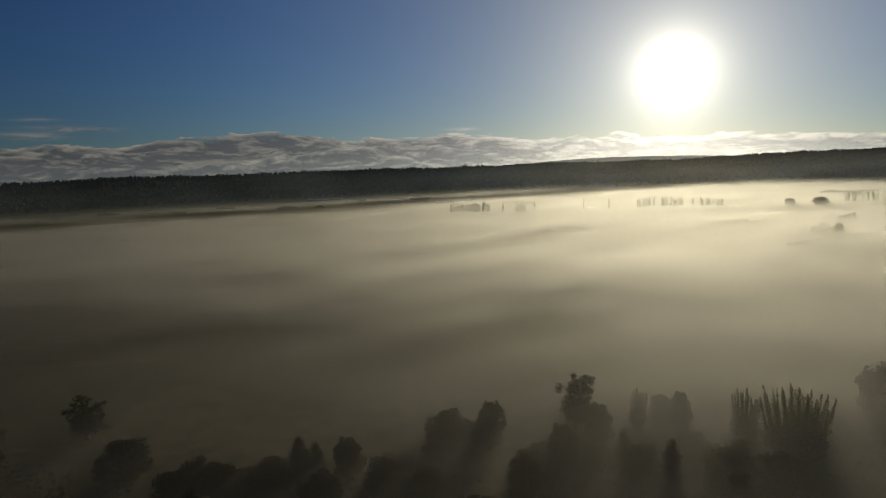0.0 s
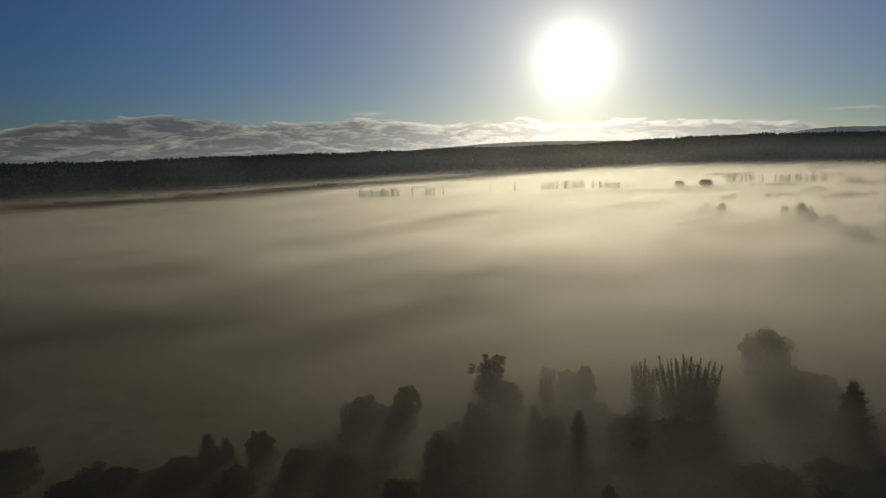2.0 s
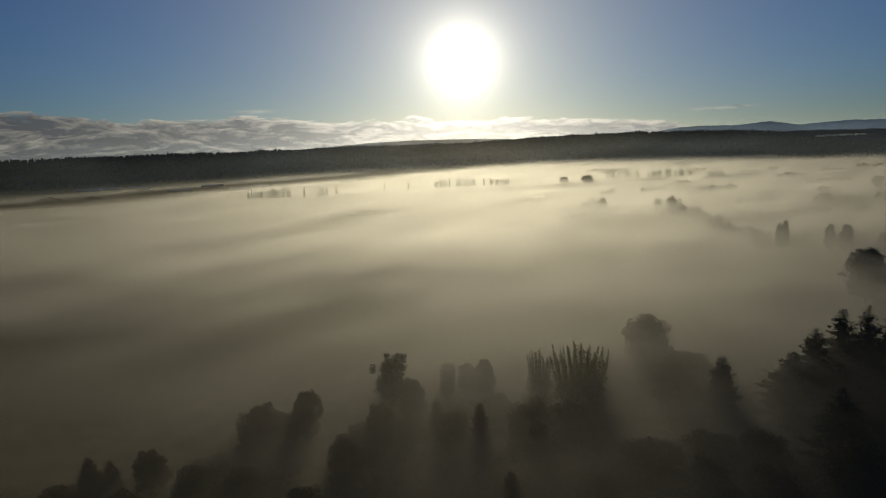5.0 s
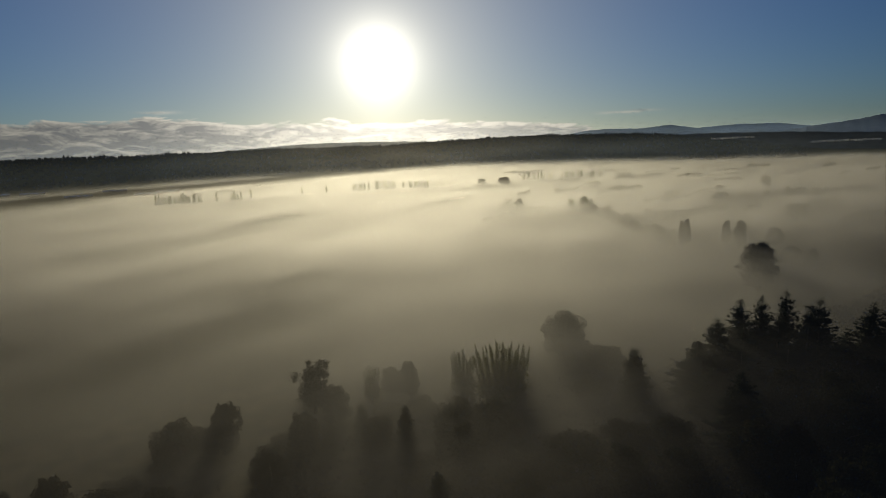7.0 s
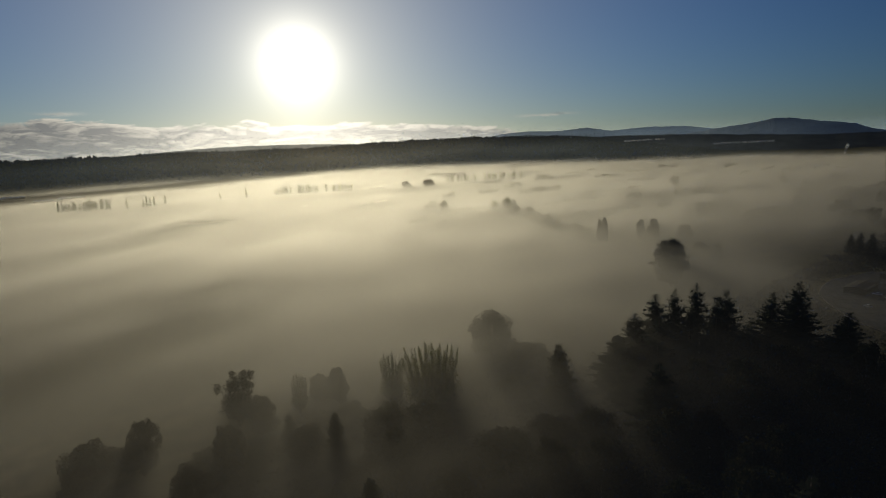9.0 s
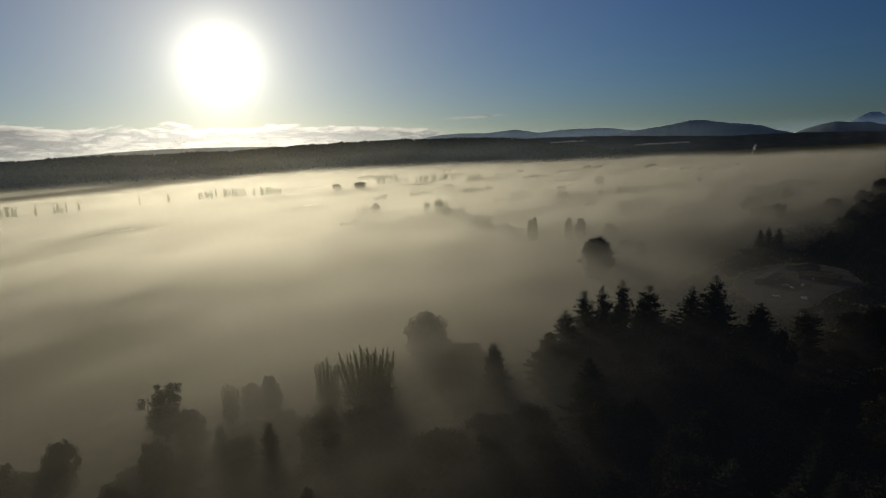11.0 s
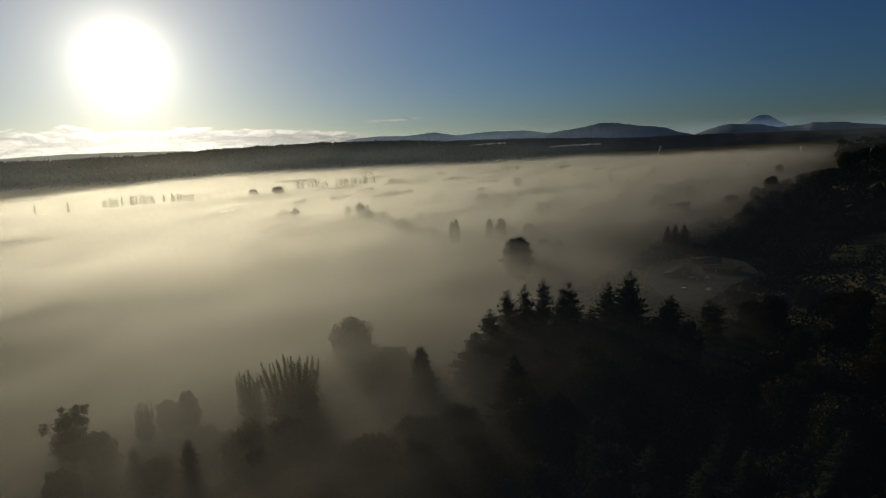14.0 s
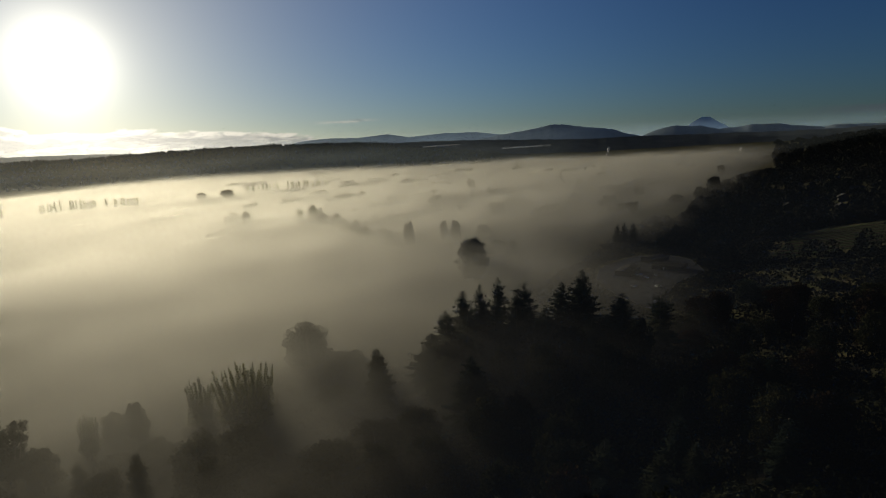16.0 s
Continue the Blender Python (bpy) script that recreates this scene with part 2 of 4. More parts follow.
    finish(t, t.node("ShaderNodeMixShader", (a, gap.outputs[0], drop.outputs[0])).outputs[0])
    return m


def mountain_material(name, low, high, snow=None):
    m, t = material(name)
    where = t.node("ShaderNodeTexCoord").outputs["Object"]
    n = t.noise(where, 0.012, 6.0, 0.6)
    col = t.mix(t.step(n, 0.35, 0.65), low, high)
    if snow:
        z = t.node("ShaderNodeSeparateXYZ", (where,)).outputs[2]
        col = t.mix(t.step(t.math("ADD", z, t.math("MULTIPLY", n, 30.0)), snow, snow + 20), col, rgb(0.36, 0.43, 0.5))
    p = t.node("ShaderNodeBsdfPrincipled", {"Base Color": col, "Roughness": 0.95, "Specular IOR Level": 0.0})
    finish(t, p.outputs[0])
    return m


GROUND = ground_material()
FOG = fog_material()


# ---- shape helpers ----
def smooth(a, b, v):
    u = min(1.0, max(0.0, (v - a) / (b - a)))
    return u * u * (3 - 2 * u)


def table(v, pairs):
    """Straight lines between pairs (v, value)."""
    return float(np.interp(v, [p[0] for p in pairs], [p[1] for p in pairs]))


def bumps(x, y, size, seed=0.0):
    return noise.fractal(Vector((x / size + seed, y / size - seed, seed)), 1.0, 2.0, 4)


def mesh_from(name, verts, faces, mats, shade=False):
    me = bpy.data.meshes.new(name)
    me.from_pydata([tuple(v) for v in verts], [], faces)
    for m in mats:
        me.materials.append(m)
    if shade:
        me.polygons.foreach_set("use_smooth", [True] * len(me.polygons))
    return me


def part(name, me, parent, label=""):
    ob = new(name, me)
    ob.parent = parent
    return tagged(ob, label)


# ---- the land ----
def edge_y(x):
    return 130 + 0.145 * x if x > 0 else 130 - 0.3 * x


def hill(x, y):
    return 62 * smooth(-10, 420, edge_y(x) - y)


FOOT = [(-180, 1900), (-36, 1900), (-10, 2050), (0, 2250), (16, 2500), (26, 2850), (37, 2900), (53, 2800), (64, 2950), (80, 2700), (180, 2700)]
CREST = [(-180, -0.4), (-36, -0.42), (-28, -0.12), (-20, -0.1), (-9, 0.04), (-2, 0.06), (6, 0.15), (11, 0.26), (21, 0.26), (26, 0.5), (31, 0.68), (36, 0.74), (41, 0.68), (44, 0.62), (46.3, 0.48), (48.7, 0.16), (51.5, -0.2), (54.4, -0.58), (58, -0.95), (70, -0.95), (84, -0.8), (180, -0.6)]


def land(x, y):
    r = math.hypot(x, y)
    a = math.degrees(math.atan2(x, y))
    near = hill(x, y) + 1.2 * bumps(x, y, 60.0)
    yard = smooth(95, 62, math.hypot((x - 405) * 0.8, (y - 145) * 1.4))
    near += (5.0 - near) * yard
    foot = table(a, FOOT) + 120 * bumps(x, y, 700.0, 3.0)
    top = table(a, FOOT) + 650
    crest = H + top * math.tan(radians(table(a, CREST))) - 14
    rise = smooth(foot, top, r)
    ridge = rise * crest + 10 * rise * bumps(x, y, 260.0, 5.0) * (1 - smooth(top - 100, top, r))
    back = 1 - 0.35 * smooth(top + 150, top + 1200, r)
    return max(near, ridge * back)


def build_ground():
    verts, faces = [(0, 0, land(0.01, 0.01))], []
    radii = [12 * (4950 / 12) ** (i / 139) for i in range(140)]
    spokes = 420
    for r in radii:
        for k in range(spokes):
            a = 2 * math.pi * k / spokes
            x, y = r * math.sin(a), r * math.cos(a)
            verts.append((x, y, land(x, y)))
    for k in range(spokes):
        faces.append((0, 1 + (k + 1) % spokes, 1 + k))
    for i in range(len(radii) - 1):
        for k in range(spokes):
            a, b = 1 + i * spokes + k, 1 + i * spokes + (k + 1) % spokes
            faces.append((a, b, b + spokes, a + spokes))
    ob = new("ground", mesh_from("ground", verts, faces, [GROUND], True))
    tagged(ob, "dark grass fields and wooded slopes of a river valley", "ground", kind="structure")


build_ground()


def build_fog():
    """One bank of fog: many thin veils above one another, each with its own swell."""
    verts, faces = [], []
    radii = [90 * (4300 / 90) ** (i / 69) for i in range(70)]
    spokes = 150
    for layer in range(FOG_LAYERS):
        z0 = 2.0 + 30.0 * (layer / (FOG_LAYERS - 1)) ** 1.4
        base = len(verts)
        for r in radii:
            for k in range(spokes + 1):
                a = radians(-100 + 210 * k / spokes)
                x, y = r * math.sin(a), r * math.cos(a)
                swell = 2.2 * bumps(x * 0.6, y, 170.0, layer * 0.35) + 1.0 * bumps(x, y, 55.0, layer * 0.9)
                verts.append((x, y, z0 + swell))
        for i in range(len(radii) - 1):
            for k in range(spokes):
                a = base + i * (spokes + 1) + k
                faces.append((a, a + 1, a + spokes + 2, a + spokes + 1))
    ob = new("fog", mesh_from("fog", verts, faces, [FOG], True))
    tagged(ob, "low bank of morning fog drifting over the valley floor", "fog", kind="stuff")


build_fog()


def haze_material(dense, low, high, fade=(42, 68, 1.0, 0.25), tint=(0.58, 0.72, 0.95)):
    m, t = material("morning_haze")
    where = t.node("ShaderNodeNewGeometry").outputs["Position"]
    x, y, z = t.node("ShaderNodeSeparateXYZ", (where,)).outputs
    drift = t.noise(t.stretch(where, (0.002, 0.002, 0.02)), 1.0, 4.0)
    # it thins out towards the end of the valley, or fades in over the dark slope
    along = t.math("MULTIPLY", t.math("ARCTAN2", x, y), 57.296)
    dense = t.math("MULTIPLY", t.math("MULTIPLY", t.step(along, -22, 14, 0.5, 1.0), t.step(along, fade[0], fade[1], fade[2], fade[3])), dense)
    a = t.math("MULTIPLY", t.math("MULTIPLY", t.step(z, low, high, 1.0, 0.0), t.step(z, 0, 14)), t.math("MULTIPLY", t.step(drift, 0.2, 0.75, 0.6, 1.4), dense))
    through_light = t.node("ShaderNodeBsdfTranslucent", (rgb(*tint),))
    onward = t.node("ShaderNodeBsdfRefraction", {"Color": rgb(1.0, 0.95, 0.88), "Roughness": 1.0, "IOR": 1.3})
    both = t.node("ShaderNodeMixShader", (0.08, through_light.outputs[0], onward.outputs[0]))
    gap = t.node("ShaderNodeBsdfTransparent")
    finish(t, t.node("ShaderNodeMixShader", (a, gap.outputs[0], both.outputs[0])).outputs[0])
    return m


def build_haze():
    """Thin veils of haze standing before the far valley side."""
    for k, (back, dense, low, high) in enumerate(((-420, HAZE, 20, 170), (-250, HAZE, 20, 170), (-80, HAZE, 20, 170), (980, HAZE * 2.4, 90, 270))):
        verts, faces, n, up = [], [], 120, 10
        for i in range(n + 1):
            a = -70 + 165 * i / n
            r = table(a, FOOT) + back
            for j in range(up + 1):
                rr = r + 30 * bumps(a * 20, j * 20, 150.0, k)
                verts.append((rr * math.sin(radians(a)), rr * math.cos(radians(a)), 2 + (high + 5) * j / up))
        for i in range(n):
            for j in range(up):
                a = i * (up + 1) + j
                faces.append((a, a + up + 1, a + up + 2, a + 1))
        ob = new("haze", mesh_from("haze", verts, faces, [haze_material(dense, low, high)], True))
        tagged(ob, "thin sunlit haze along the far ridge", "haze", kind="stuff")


    # deep haze before the far mountains
    for r, dense, low, high in ((3825, 0.022, 110, 220), (4545, 0.1, 100, 200)):
        verts, faces, n, up = [], [], 120, 10
        for i in range(n + 1):
            a = radians(-70 + 185 * i / n)
            for j in range(up + 1):
                verts.append((r * math.sin(a), r * math.cos(a), 2 + (high + 5) * j / up))
        for i in range(n):
            for j in range(up):
                a = i * (up + 1) + j
                faces.append((a, a + up + 1, a + up + 2, a + 1))
        ob = new("haze", mesh_from("haze", verts, faces, [haze_material(dense, low, high, (20, 44, 0.2, 1.0), (0.36, 0.58, 1.0))], True))
        tagged(ob, "pale blue haze before distant mountains", "haze", kind="stuff")

    # faint bluish veils, added in front of the wooded hillside to lift its dark tones
    for r, dense in ((112, 0.003), (330, 0.0028)):
        verts, faces, n, up = [], [], 90, 8
        for i in range(n + 1):
            a = radians(10 + 98 * i / n)
            for j in range(up + 1):
                verts.append((r * math.sin(a), r * math.cos(a), 12 + 88 * j / up))
        for i in range(n):
            for j in range(up):
                a = i * (up + 1) + j
                faces.append((a, a + up + 1, a + up + 2, a + 1))
        ob = new("haze", mesh_from("haze", verts, faces, [haze_material(dense, 80 if r < 200 else 70, 99, (30, 62, 0.0, 1.0), (0.42, 0.56, 1.0))], True))
        tagged(ob, "faint bluish veil added to lift the dark tones of the wooded hillside", "haze", kind="stuff")


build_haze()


def build_mountains():
    """Far ranges beyond the valley, each one a solid ridge."""
    # slope colours are paled and blued to carry the aerial haze
    ranges = [
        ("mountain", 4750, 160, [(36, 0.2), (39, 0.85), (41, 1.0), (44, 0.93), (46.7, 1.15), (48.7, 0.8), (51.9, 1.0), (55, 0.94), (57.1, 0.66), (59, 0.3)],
         mountain_material("haze_tinted_far_slope", rgb(0.2, 0.25, 0.31), rgb(0.23, 0.28, 0.34)), "distant mountains with pale blue haze put into their colour"),
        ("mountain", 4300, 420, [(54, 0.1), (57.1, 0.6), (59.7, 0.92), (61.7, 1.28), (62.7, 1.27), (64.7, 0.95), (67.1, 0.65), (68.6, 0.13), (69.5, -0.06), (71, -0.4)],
         mountain_material("haze_tinted_forest_slope", rgb(0.14, 0.18, 0.23), rgb(0.17, 0.21, 0.26)), "forested mountain beyond the valley, distance haze in its blue-grey colour"),
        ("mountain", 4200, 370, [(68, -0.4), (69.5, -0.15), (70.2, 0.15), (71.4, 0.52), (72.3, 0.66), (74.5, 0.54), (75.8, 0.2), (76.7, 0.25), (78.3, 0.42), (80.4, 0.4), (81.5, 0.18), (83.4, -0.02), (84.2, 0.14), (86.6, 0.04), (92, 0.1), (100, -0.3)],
         mountain_material("haze_tinted_foothill_slope", rgb(0.10, 0.13, 0.17), rgb(0.125, 0.155, 0.195)), "wooded foothills on the horizon, coloured dark blue for distance haze"),
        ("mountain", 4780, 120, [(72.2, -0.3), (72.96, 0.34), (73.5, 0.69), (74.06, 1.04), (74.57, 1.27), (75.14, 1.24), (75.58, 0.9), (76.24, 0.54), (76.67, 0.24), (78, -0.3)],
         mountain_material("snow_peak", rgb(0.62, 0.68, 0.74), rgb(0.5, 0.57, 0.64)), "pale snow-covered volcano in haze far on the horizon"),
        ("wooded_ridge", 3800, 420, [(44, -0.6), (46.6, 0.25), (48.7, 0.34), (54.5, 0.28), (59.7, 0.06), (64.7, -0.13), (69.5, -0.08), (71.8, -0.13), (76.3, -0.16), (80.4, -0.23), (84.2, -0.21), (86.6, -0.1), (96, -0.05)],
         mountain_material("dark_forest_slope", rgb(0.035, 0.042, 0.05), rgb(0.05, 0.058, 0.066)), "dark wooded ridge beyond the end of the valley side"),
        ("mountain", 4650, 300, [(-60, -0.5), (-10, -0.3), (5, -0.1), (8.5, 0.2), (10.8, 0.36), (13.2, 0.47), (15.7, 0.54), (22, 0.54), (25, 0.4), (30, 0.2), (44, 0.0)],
         mountain_material("haze_greyed_ridge_slope", rgb(0.16, 0.175, 0.19), rgb(0.20, 0.21, 0.22)), "low wooded ridge behind the valley side, colour greyed for haze"),
    ]
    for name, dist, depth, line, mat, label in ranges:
        verts, faces = [], []
        n = 160
        rows_n = 9
        for j in range(rows_n):
            u = j / (rows_n - 1)
            for i in range(n + 1):
                a = line[0][0] + (line[-1][0] - line[0][0]) * i / n
                r = dist - depth * (1 - u)
                top = H + dist * math.tan(radians(table(a, line) + 0.05 * bumps(a * 3, dist, 1.7, 2.0)))
                x, y = r * math.sin(radians(a)), r * math.cos(radians(a))
                z = -5 + (top + 5) * u ** 0.8 + 14 * (1 - u) * u * bumps(x, y, 120.0, 4.0)
                verts.append((x, y, z))
        for j in range(rows_n - 1):
            for i in range(n):
                a = j * (n + 1) + i
                faces.append((a, a + 1, a + n + 2, a + n + 1))
        back = len(verts)
        for i in range(n + 1):
            x, y, z = verts[(rows_n - 1) * (n + 1) + i]
            verts += [(x, y, z), (x * 1.03, y * 1.03, -5)]
        for i in range(n):
            a = back + 2 * i
            faces.append((a, a + 2, a + 3, a + 1))
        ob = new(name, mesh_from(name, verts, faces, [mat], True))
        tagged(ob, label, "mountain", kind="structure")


build_mountains()


def build_far_woods():
    """The wood on the far ridge, thousands of small conifers."""
    rng = random.Random(7)
    verts, faces = [], []
    for i in range(11000):
        a = rng.uniform(-62, 96)
        top = table(a, FOOT) + 650
        u = rng.random()
        r = top + (rng.uniform(-60, 40) if u < 0.45 else rng.uniform(-560, -40))
        x, y = r * math.sin(radians(a)), r * math.cos(radians(a))
        z = land(x, y)
        if z < 5 or a > 57:
            continue
        h, wd = rng.uniform(7, 15) + 12 * max(0, bumps(x, y, 70.0, 8.0)), rng.uniform(6, 11)
        if rng.random() < 0.3:
            h, wd = h * 0.75, wd * 1.5
        b = len(verts)
        turn = rng.random() * 6.3
        for (zz, rr) in ((-2, wd * 0.35), (h * 0.25, wd * 0.5), (h * 0.6, wd * 0.3)):
            for k in range(5):
                q = turn + k * 1.2566
                rv = rr * rng.uniform(0.75, 1.25)
                verts.append((x + rv * math.cos(q), y + rv * math.sin(q), z + zz))
        verts.append((x, y, z + h))
        for lev in (0, 5):
            for k in range(5):
                faces.append((b + lev + k, b + lev + (k + 1) % 5, b + lev + 5 + (k + 1) % 5, b + lev + 5 + k))
        for k in range(5):
            faces.append((b + 10 + k, b + 10 + (k + 1) % 5, b + 15))
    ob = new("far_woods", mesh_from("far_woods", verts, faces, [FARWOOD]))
    tagged(ob, "dense dark conifer wood covering the far valley side, blued for haze", "woods", kind="stuff")


build_far_woods()


# ---- trees ----
def stem(path, radii, sides=7):
    """Tapered round wood along a path of points."""
    verts, faces = [], []
    for i, p in enumerate(path):
        d = (Vector(path[min(i + 1, len(path) - 1)]) - Vector(path[max(i - 1, 0)])).normalized()
        s = d.orthogonal().normalized()
        c = d.cross(s)
        for k in range(sides):
            q = 2 * math.pi * k / sides
            verts.append(Vector(p) + radii[i] * (math.cos(q) * s + math.sin(q) * c))
    for i in range(len(path) - 1):
        for k in range(sides):
            a, b = i * sides + k, i * sides + (k + 1) % sides
            faces.append((a, b, b + sides, a + sides))
    faces.append(tuple(range(len(verts) - sides, len(verts))))
    return verts, faces


class Leaves:
    """Gathers many small folded leaf clumps into one crown."""

    def __init__(self, seed):
        self.rng, self.verts, self.faces = random.Random(seed), [], []

    def clump(self, p, size, out=None):
        rng = self.rng
        n = Vector((rng.gauss(0, 1), rng.gauss(0, 1), rng.gauss(0, 1)))
        if out is not None:
            n = n * 0.6 + out.normalized()
        n.normalize()
        s = n.orthogonal().normalized()
        s.rotate(Matrix.Rotation(rng.random() * 6.283, 3, n))
        c = n.cross(s)
        b = len(self.verts)
        l, wd = size * rng.uniform(0.6, 1.2), size * rng.uniform(0.4, 0.9)
        self.verts += [p - s * l * 0.6, p + c * wd * 0.6 + n * size * 0.2, p + s * l * 0.7, p - c * wd * 0.6 + n * size * 0.15]
        self.faces += [(b, b + 1, b + 2), (b, b + 2, b + 3)]

    def spray(self, p, d, length, wide):
        """A flat drooping bough tip of needles."""
        side = d.cross(Vector((0, 0, 1))).normalized() * wide
        b = len(self.verts)
        sag = Vector((0, 0, -length * self.rng.uniform(0.1, 0.45)))
        self.verts += [p, p + d * length * 0.5 + side + sag * 0.7, p + d * length + sag, p + d * length * 0.5 - side + sag * 0.7]
        self.faces += [(b, b + 1, b + 2), (b, b + 2, b + 3)]


def finish_tree(name, label, mat, wood, leaves, limbs=()):
    root = new(name)
    tagged(root, label, "tree")
    v, f = wood
    part("trunk", mesh_from("trunk", v, f, [BARK], True), root)
    for v, f in limbs:
        part("limb", mesh_from("limb", v, f, [BARK], True), root)
    part("crown", mesh_from("crown", leaves.verts, leaves.faces, [mat]), root)
    return root


def make_conifer(seed, tall=30.0, reach=6.0, gaps=0.1, label="", name="conifer", mat=None, full=0.85, whorl=11):
    rng = random.Random(seed)
    lv = Leaves(seed)
    bend = rng.uniform(-0.5, 0.5)
    path = [(bend * (i / 8) ** 2, 0, tall * i / 8) for i in range(9)]
    wood = stem(path, [0.45 * (1 - i / 8.4) + 0.03 for i in range(9)])
    z = tall * 0.08
    while z < tall * 0.995:
        u = z / tall
        long = reach * (1 - u) ** full * (0.6 + 0.4 * smooth(0, 0.2, u)) + 0.1
        for k in range(whorl if u < 0.8 else whorl - 2):
            if rng.random() < gaps:
                continue
            q = rng.random() * 6.283
            ln = long * (rng.uniform(0.55, 1.1) if rng.random() < 0.9 else rng.uniform(1.1, 1.4))
            d = Vector((math.cos(q), math.sin(q), rng.uniform(-0.38, -0.08) + 0.55 * u))
            start = Vector((bend * u * u, 0, z + rng.uniform(-0.55, 0.55)))
            n = max(2, int(ln / 0.62))
            for j in range(n):
                f = (j + 0.5) / n
                p = start + d * ln * f + Vector((0, 0, 0.12 * ln * f * f))
                for sgn in (-1, 1):
                    turn = d.copy()
                    turn.rotate(Matrix.Rotation(sgn * rng.uniform(0.3, 1.0), 3, "Z"))
                    lv.spray(p, turn, 0.18 + 0.3 * (1 - u) + 0.26 * ln * (1 - f * 0.6), 0.08 + 0.14 * (1 - u) + 0.05 * ln)
                if rng.random() < 0.55 and u < 0.9:
                    lv.clump(p + Vector((0, 0, rng.uniform(-0.7, 0.0))), 0.75 + 0.06 * ln)
            lv.spray(start + d * ln * 0.85 + Vector((0, 0, 0.1 * ln)), d, 0.2 + 0.35 * (1 - u) + 0.1 * ln, 0.1 + 0.12 * (1 - u))
        z += 0.36 + 0.5 * (1 - u)
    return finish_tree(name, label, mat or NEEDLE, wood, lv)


def make_round(seed, tall=18.0, wide=15.0, count=5200, label="", mat=None, name="broadleaf_tree"):
    rng = random.Random(seed)
    lv = Leaves(seed)
    wood = stem([(0, 0, -0.5), (0.15, 0.1, tall * 0.2), (0.1, -0.2, tall * 0.45), (0.3, 0, tall * 0.75)], [0.5, 0.4, 0.3, 0.08])
    lobes, limbs = [], []
    n = 30
    for i in range(n):
        q = i * 2.4 + rng.uniform(-0.5, 0.5)
        u = 0.06 + 0.88 * ((i + rng.random()) / n)
        rim = wide * 0.5 * math.sin(math.pi * min(0.97, 0.12 + 0.85 * u)) ** 0.55
        size = wide * rng.uniform(0.09, 0.18)
        rr = max(0.0, rim - size * 0.7) * rng.uniform(0.55, 1.1)
        zz = tall * (0.08 + 0.84 * u)
        lobes.append((Vector((rr * math.cos(q), rr * math.sin(q), zz)), size))
        if i % 4 == 0:
            mid = Vector((rr * 0.4 * math.cos(q), rr * 0.4 * math.sin(q), zz - size * 0.9))
            limbs.append(stem([(0.1, 0, tall * (0.12 + 0.3 * u)), tuple(mid), tuple(lobes[-1][0])], [0.2, 0.13, 0.04], 5))
    for zz, k in ((0.3, 0.27), (0.55, 0.27), (0.78, 0.17)):
        lobes.append((Vector((0, 0, tall * zz)), wide * k))
    total = sum(s * s for _, s in lobes)
    for c, s in lobes:
        for i in range(int(count * s * s / total)):
            o = Vector((rng.gauss(0, 1), rng.gauss(0, 1), rng.gauss(0, 0.85))).normalized()
            rad = s * (rng.random() ** 0.33) * rng.uniform(0.85, 1.15)
            lv.clump(c + o * rad, 0.042 * wide + 0.1, o)
    top = max(v.z for v in lv.verts)
    for v in lv.verts:
        v.z *= 1 + (tall / top - 1) * smooth(0.3 * tall, tall * 0.6, v.z)
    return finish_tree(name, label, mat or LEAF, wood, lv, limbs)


def make_ragged(seed, tall=24.0, wide=16.0, label=""):
    """A cottonwood of several leaders, each with its own uneven tufts of leaves."""
    rng = random.Random(seed)
    lv = Leaves(seed)
    wood = stem([(0, 0, -0.5), (0.1, 0, tall * 0.12), (0.2, 0.1, tall * 0.3)], [0.7, 0.55, 0.4])
    limbs = []
    for i in range(9):
        q = i * 2.4 + rng.uniform(-0.3, 0.3)
        rr = wide * 0.4 * math.sqrt((i + 0.3) / 9)
        top = tall * (0.97 if i in (1, 2) else rng.uniform(0.62, 0.9))
        tip = Vector((rr * math.cos(q), rr * math.sin(q), top - 0.8))
        mid = Vector((tip.x * 0.6, tip.y * 0.6, top * 0.45))
        limbs.append(stem([(0.1, 0, tall * 0.15), tuple(mid), tuple(tip)], [0.22, 0.14, 0.04], 5))
        for k in range(9):
            f = (k + rng.random()) / 9
            c = Vector((0, 0, tall * 0.2)).lerp(mid, min(1, f * 2)) if f < 0.5 else mid.lerp(tip, f * 2 - 1)
            size = wide * rng.uniform(0.07, 0.14) * (1.15 - 0.5 * f)
            c = c + Vector((rng.gauss(0, 1), rng.gauss(0, 1), 0)) * size * 0.7
            for n in range(int(58 + 16 * size)):
                o = Vector((rng.gauss(0, 0.55), rng.gauss(0, 0.55), rng.gauss(0, 0.42))) * size
                p = c + o
                p.z = min(p.z, tall)
                lv.clump(p, 0.62, o)
    return finish_tree("cottonwood", label, LEAF, wood, lv, limbs)


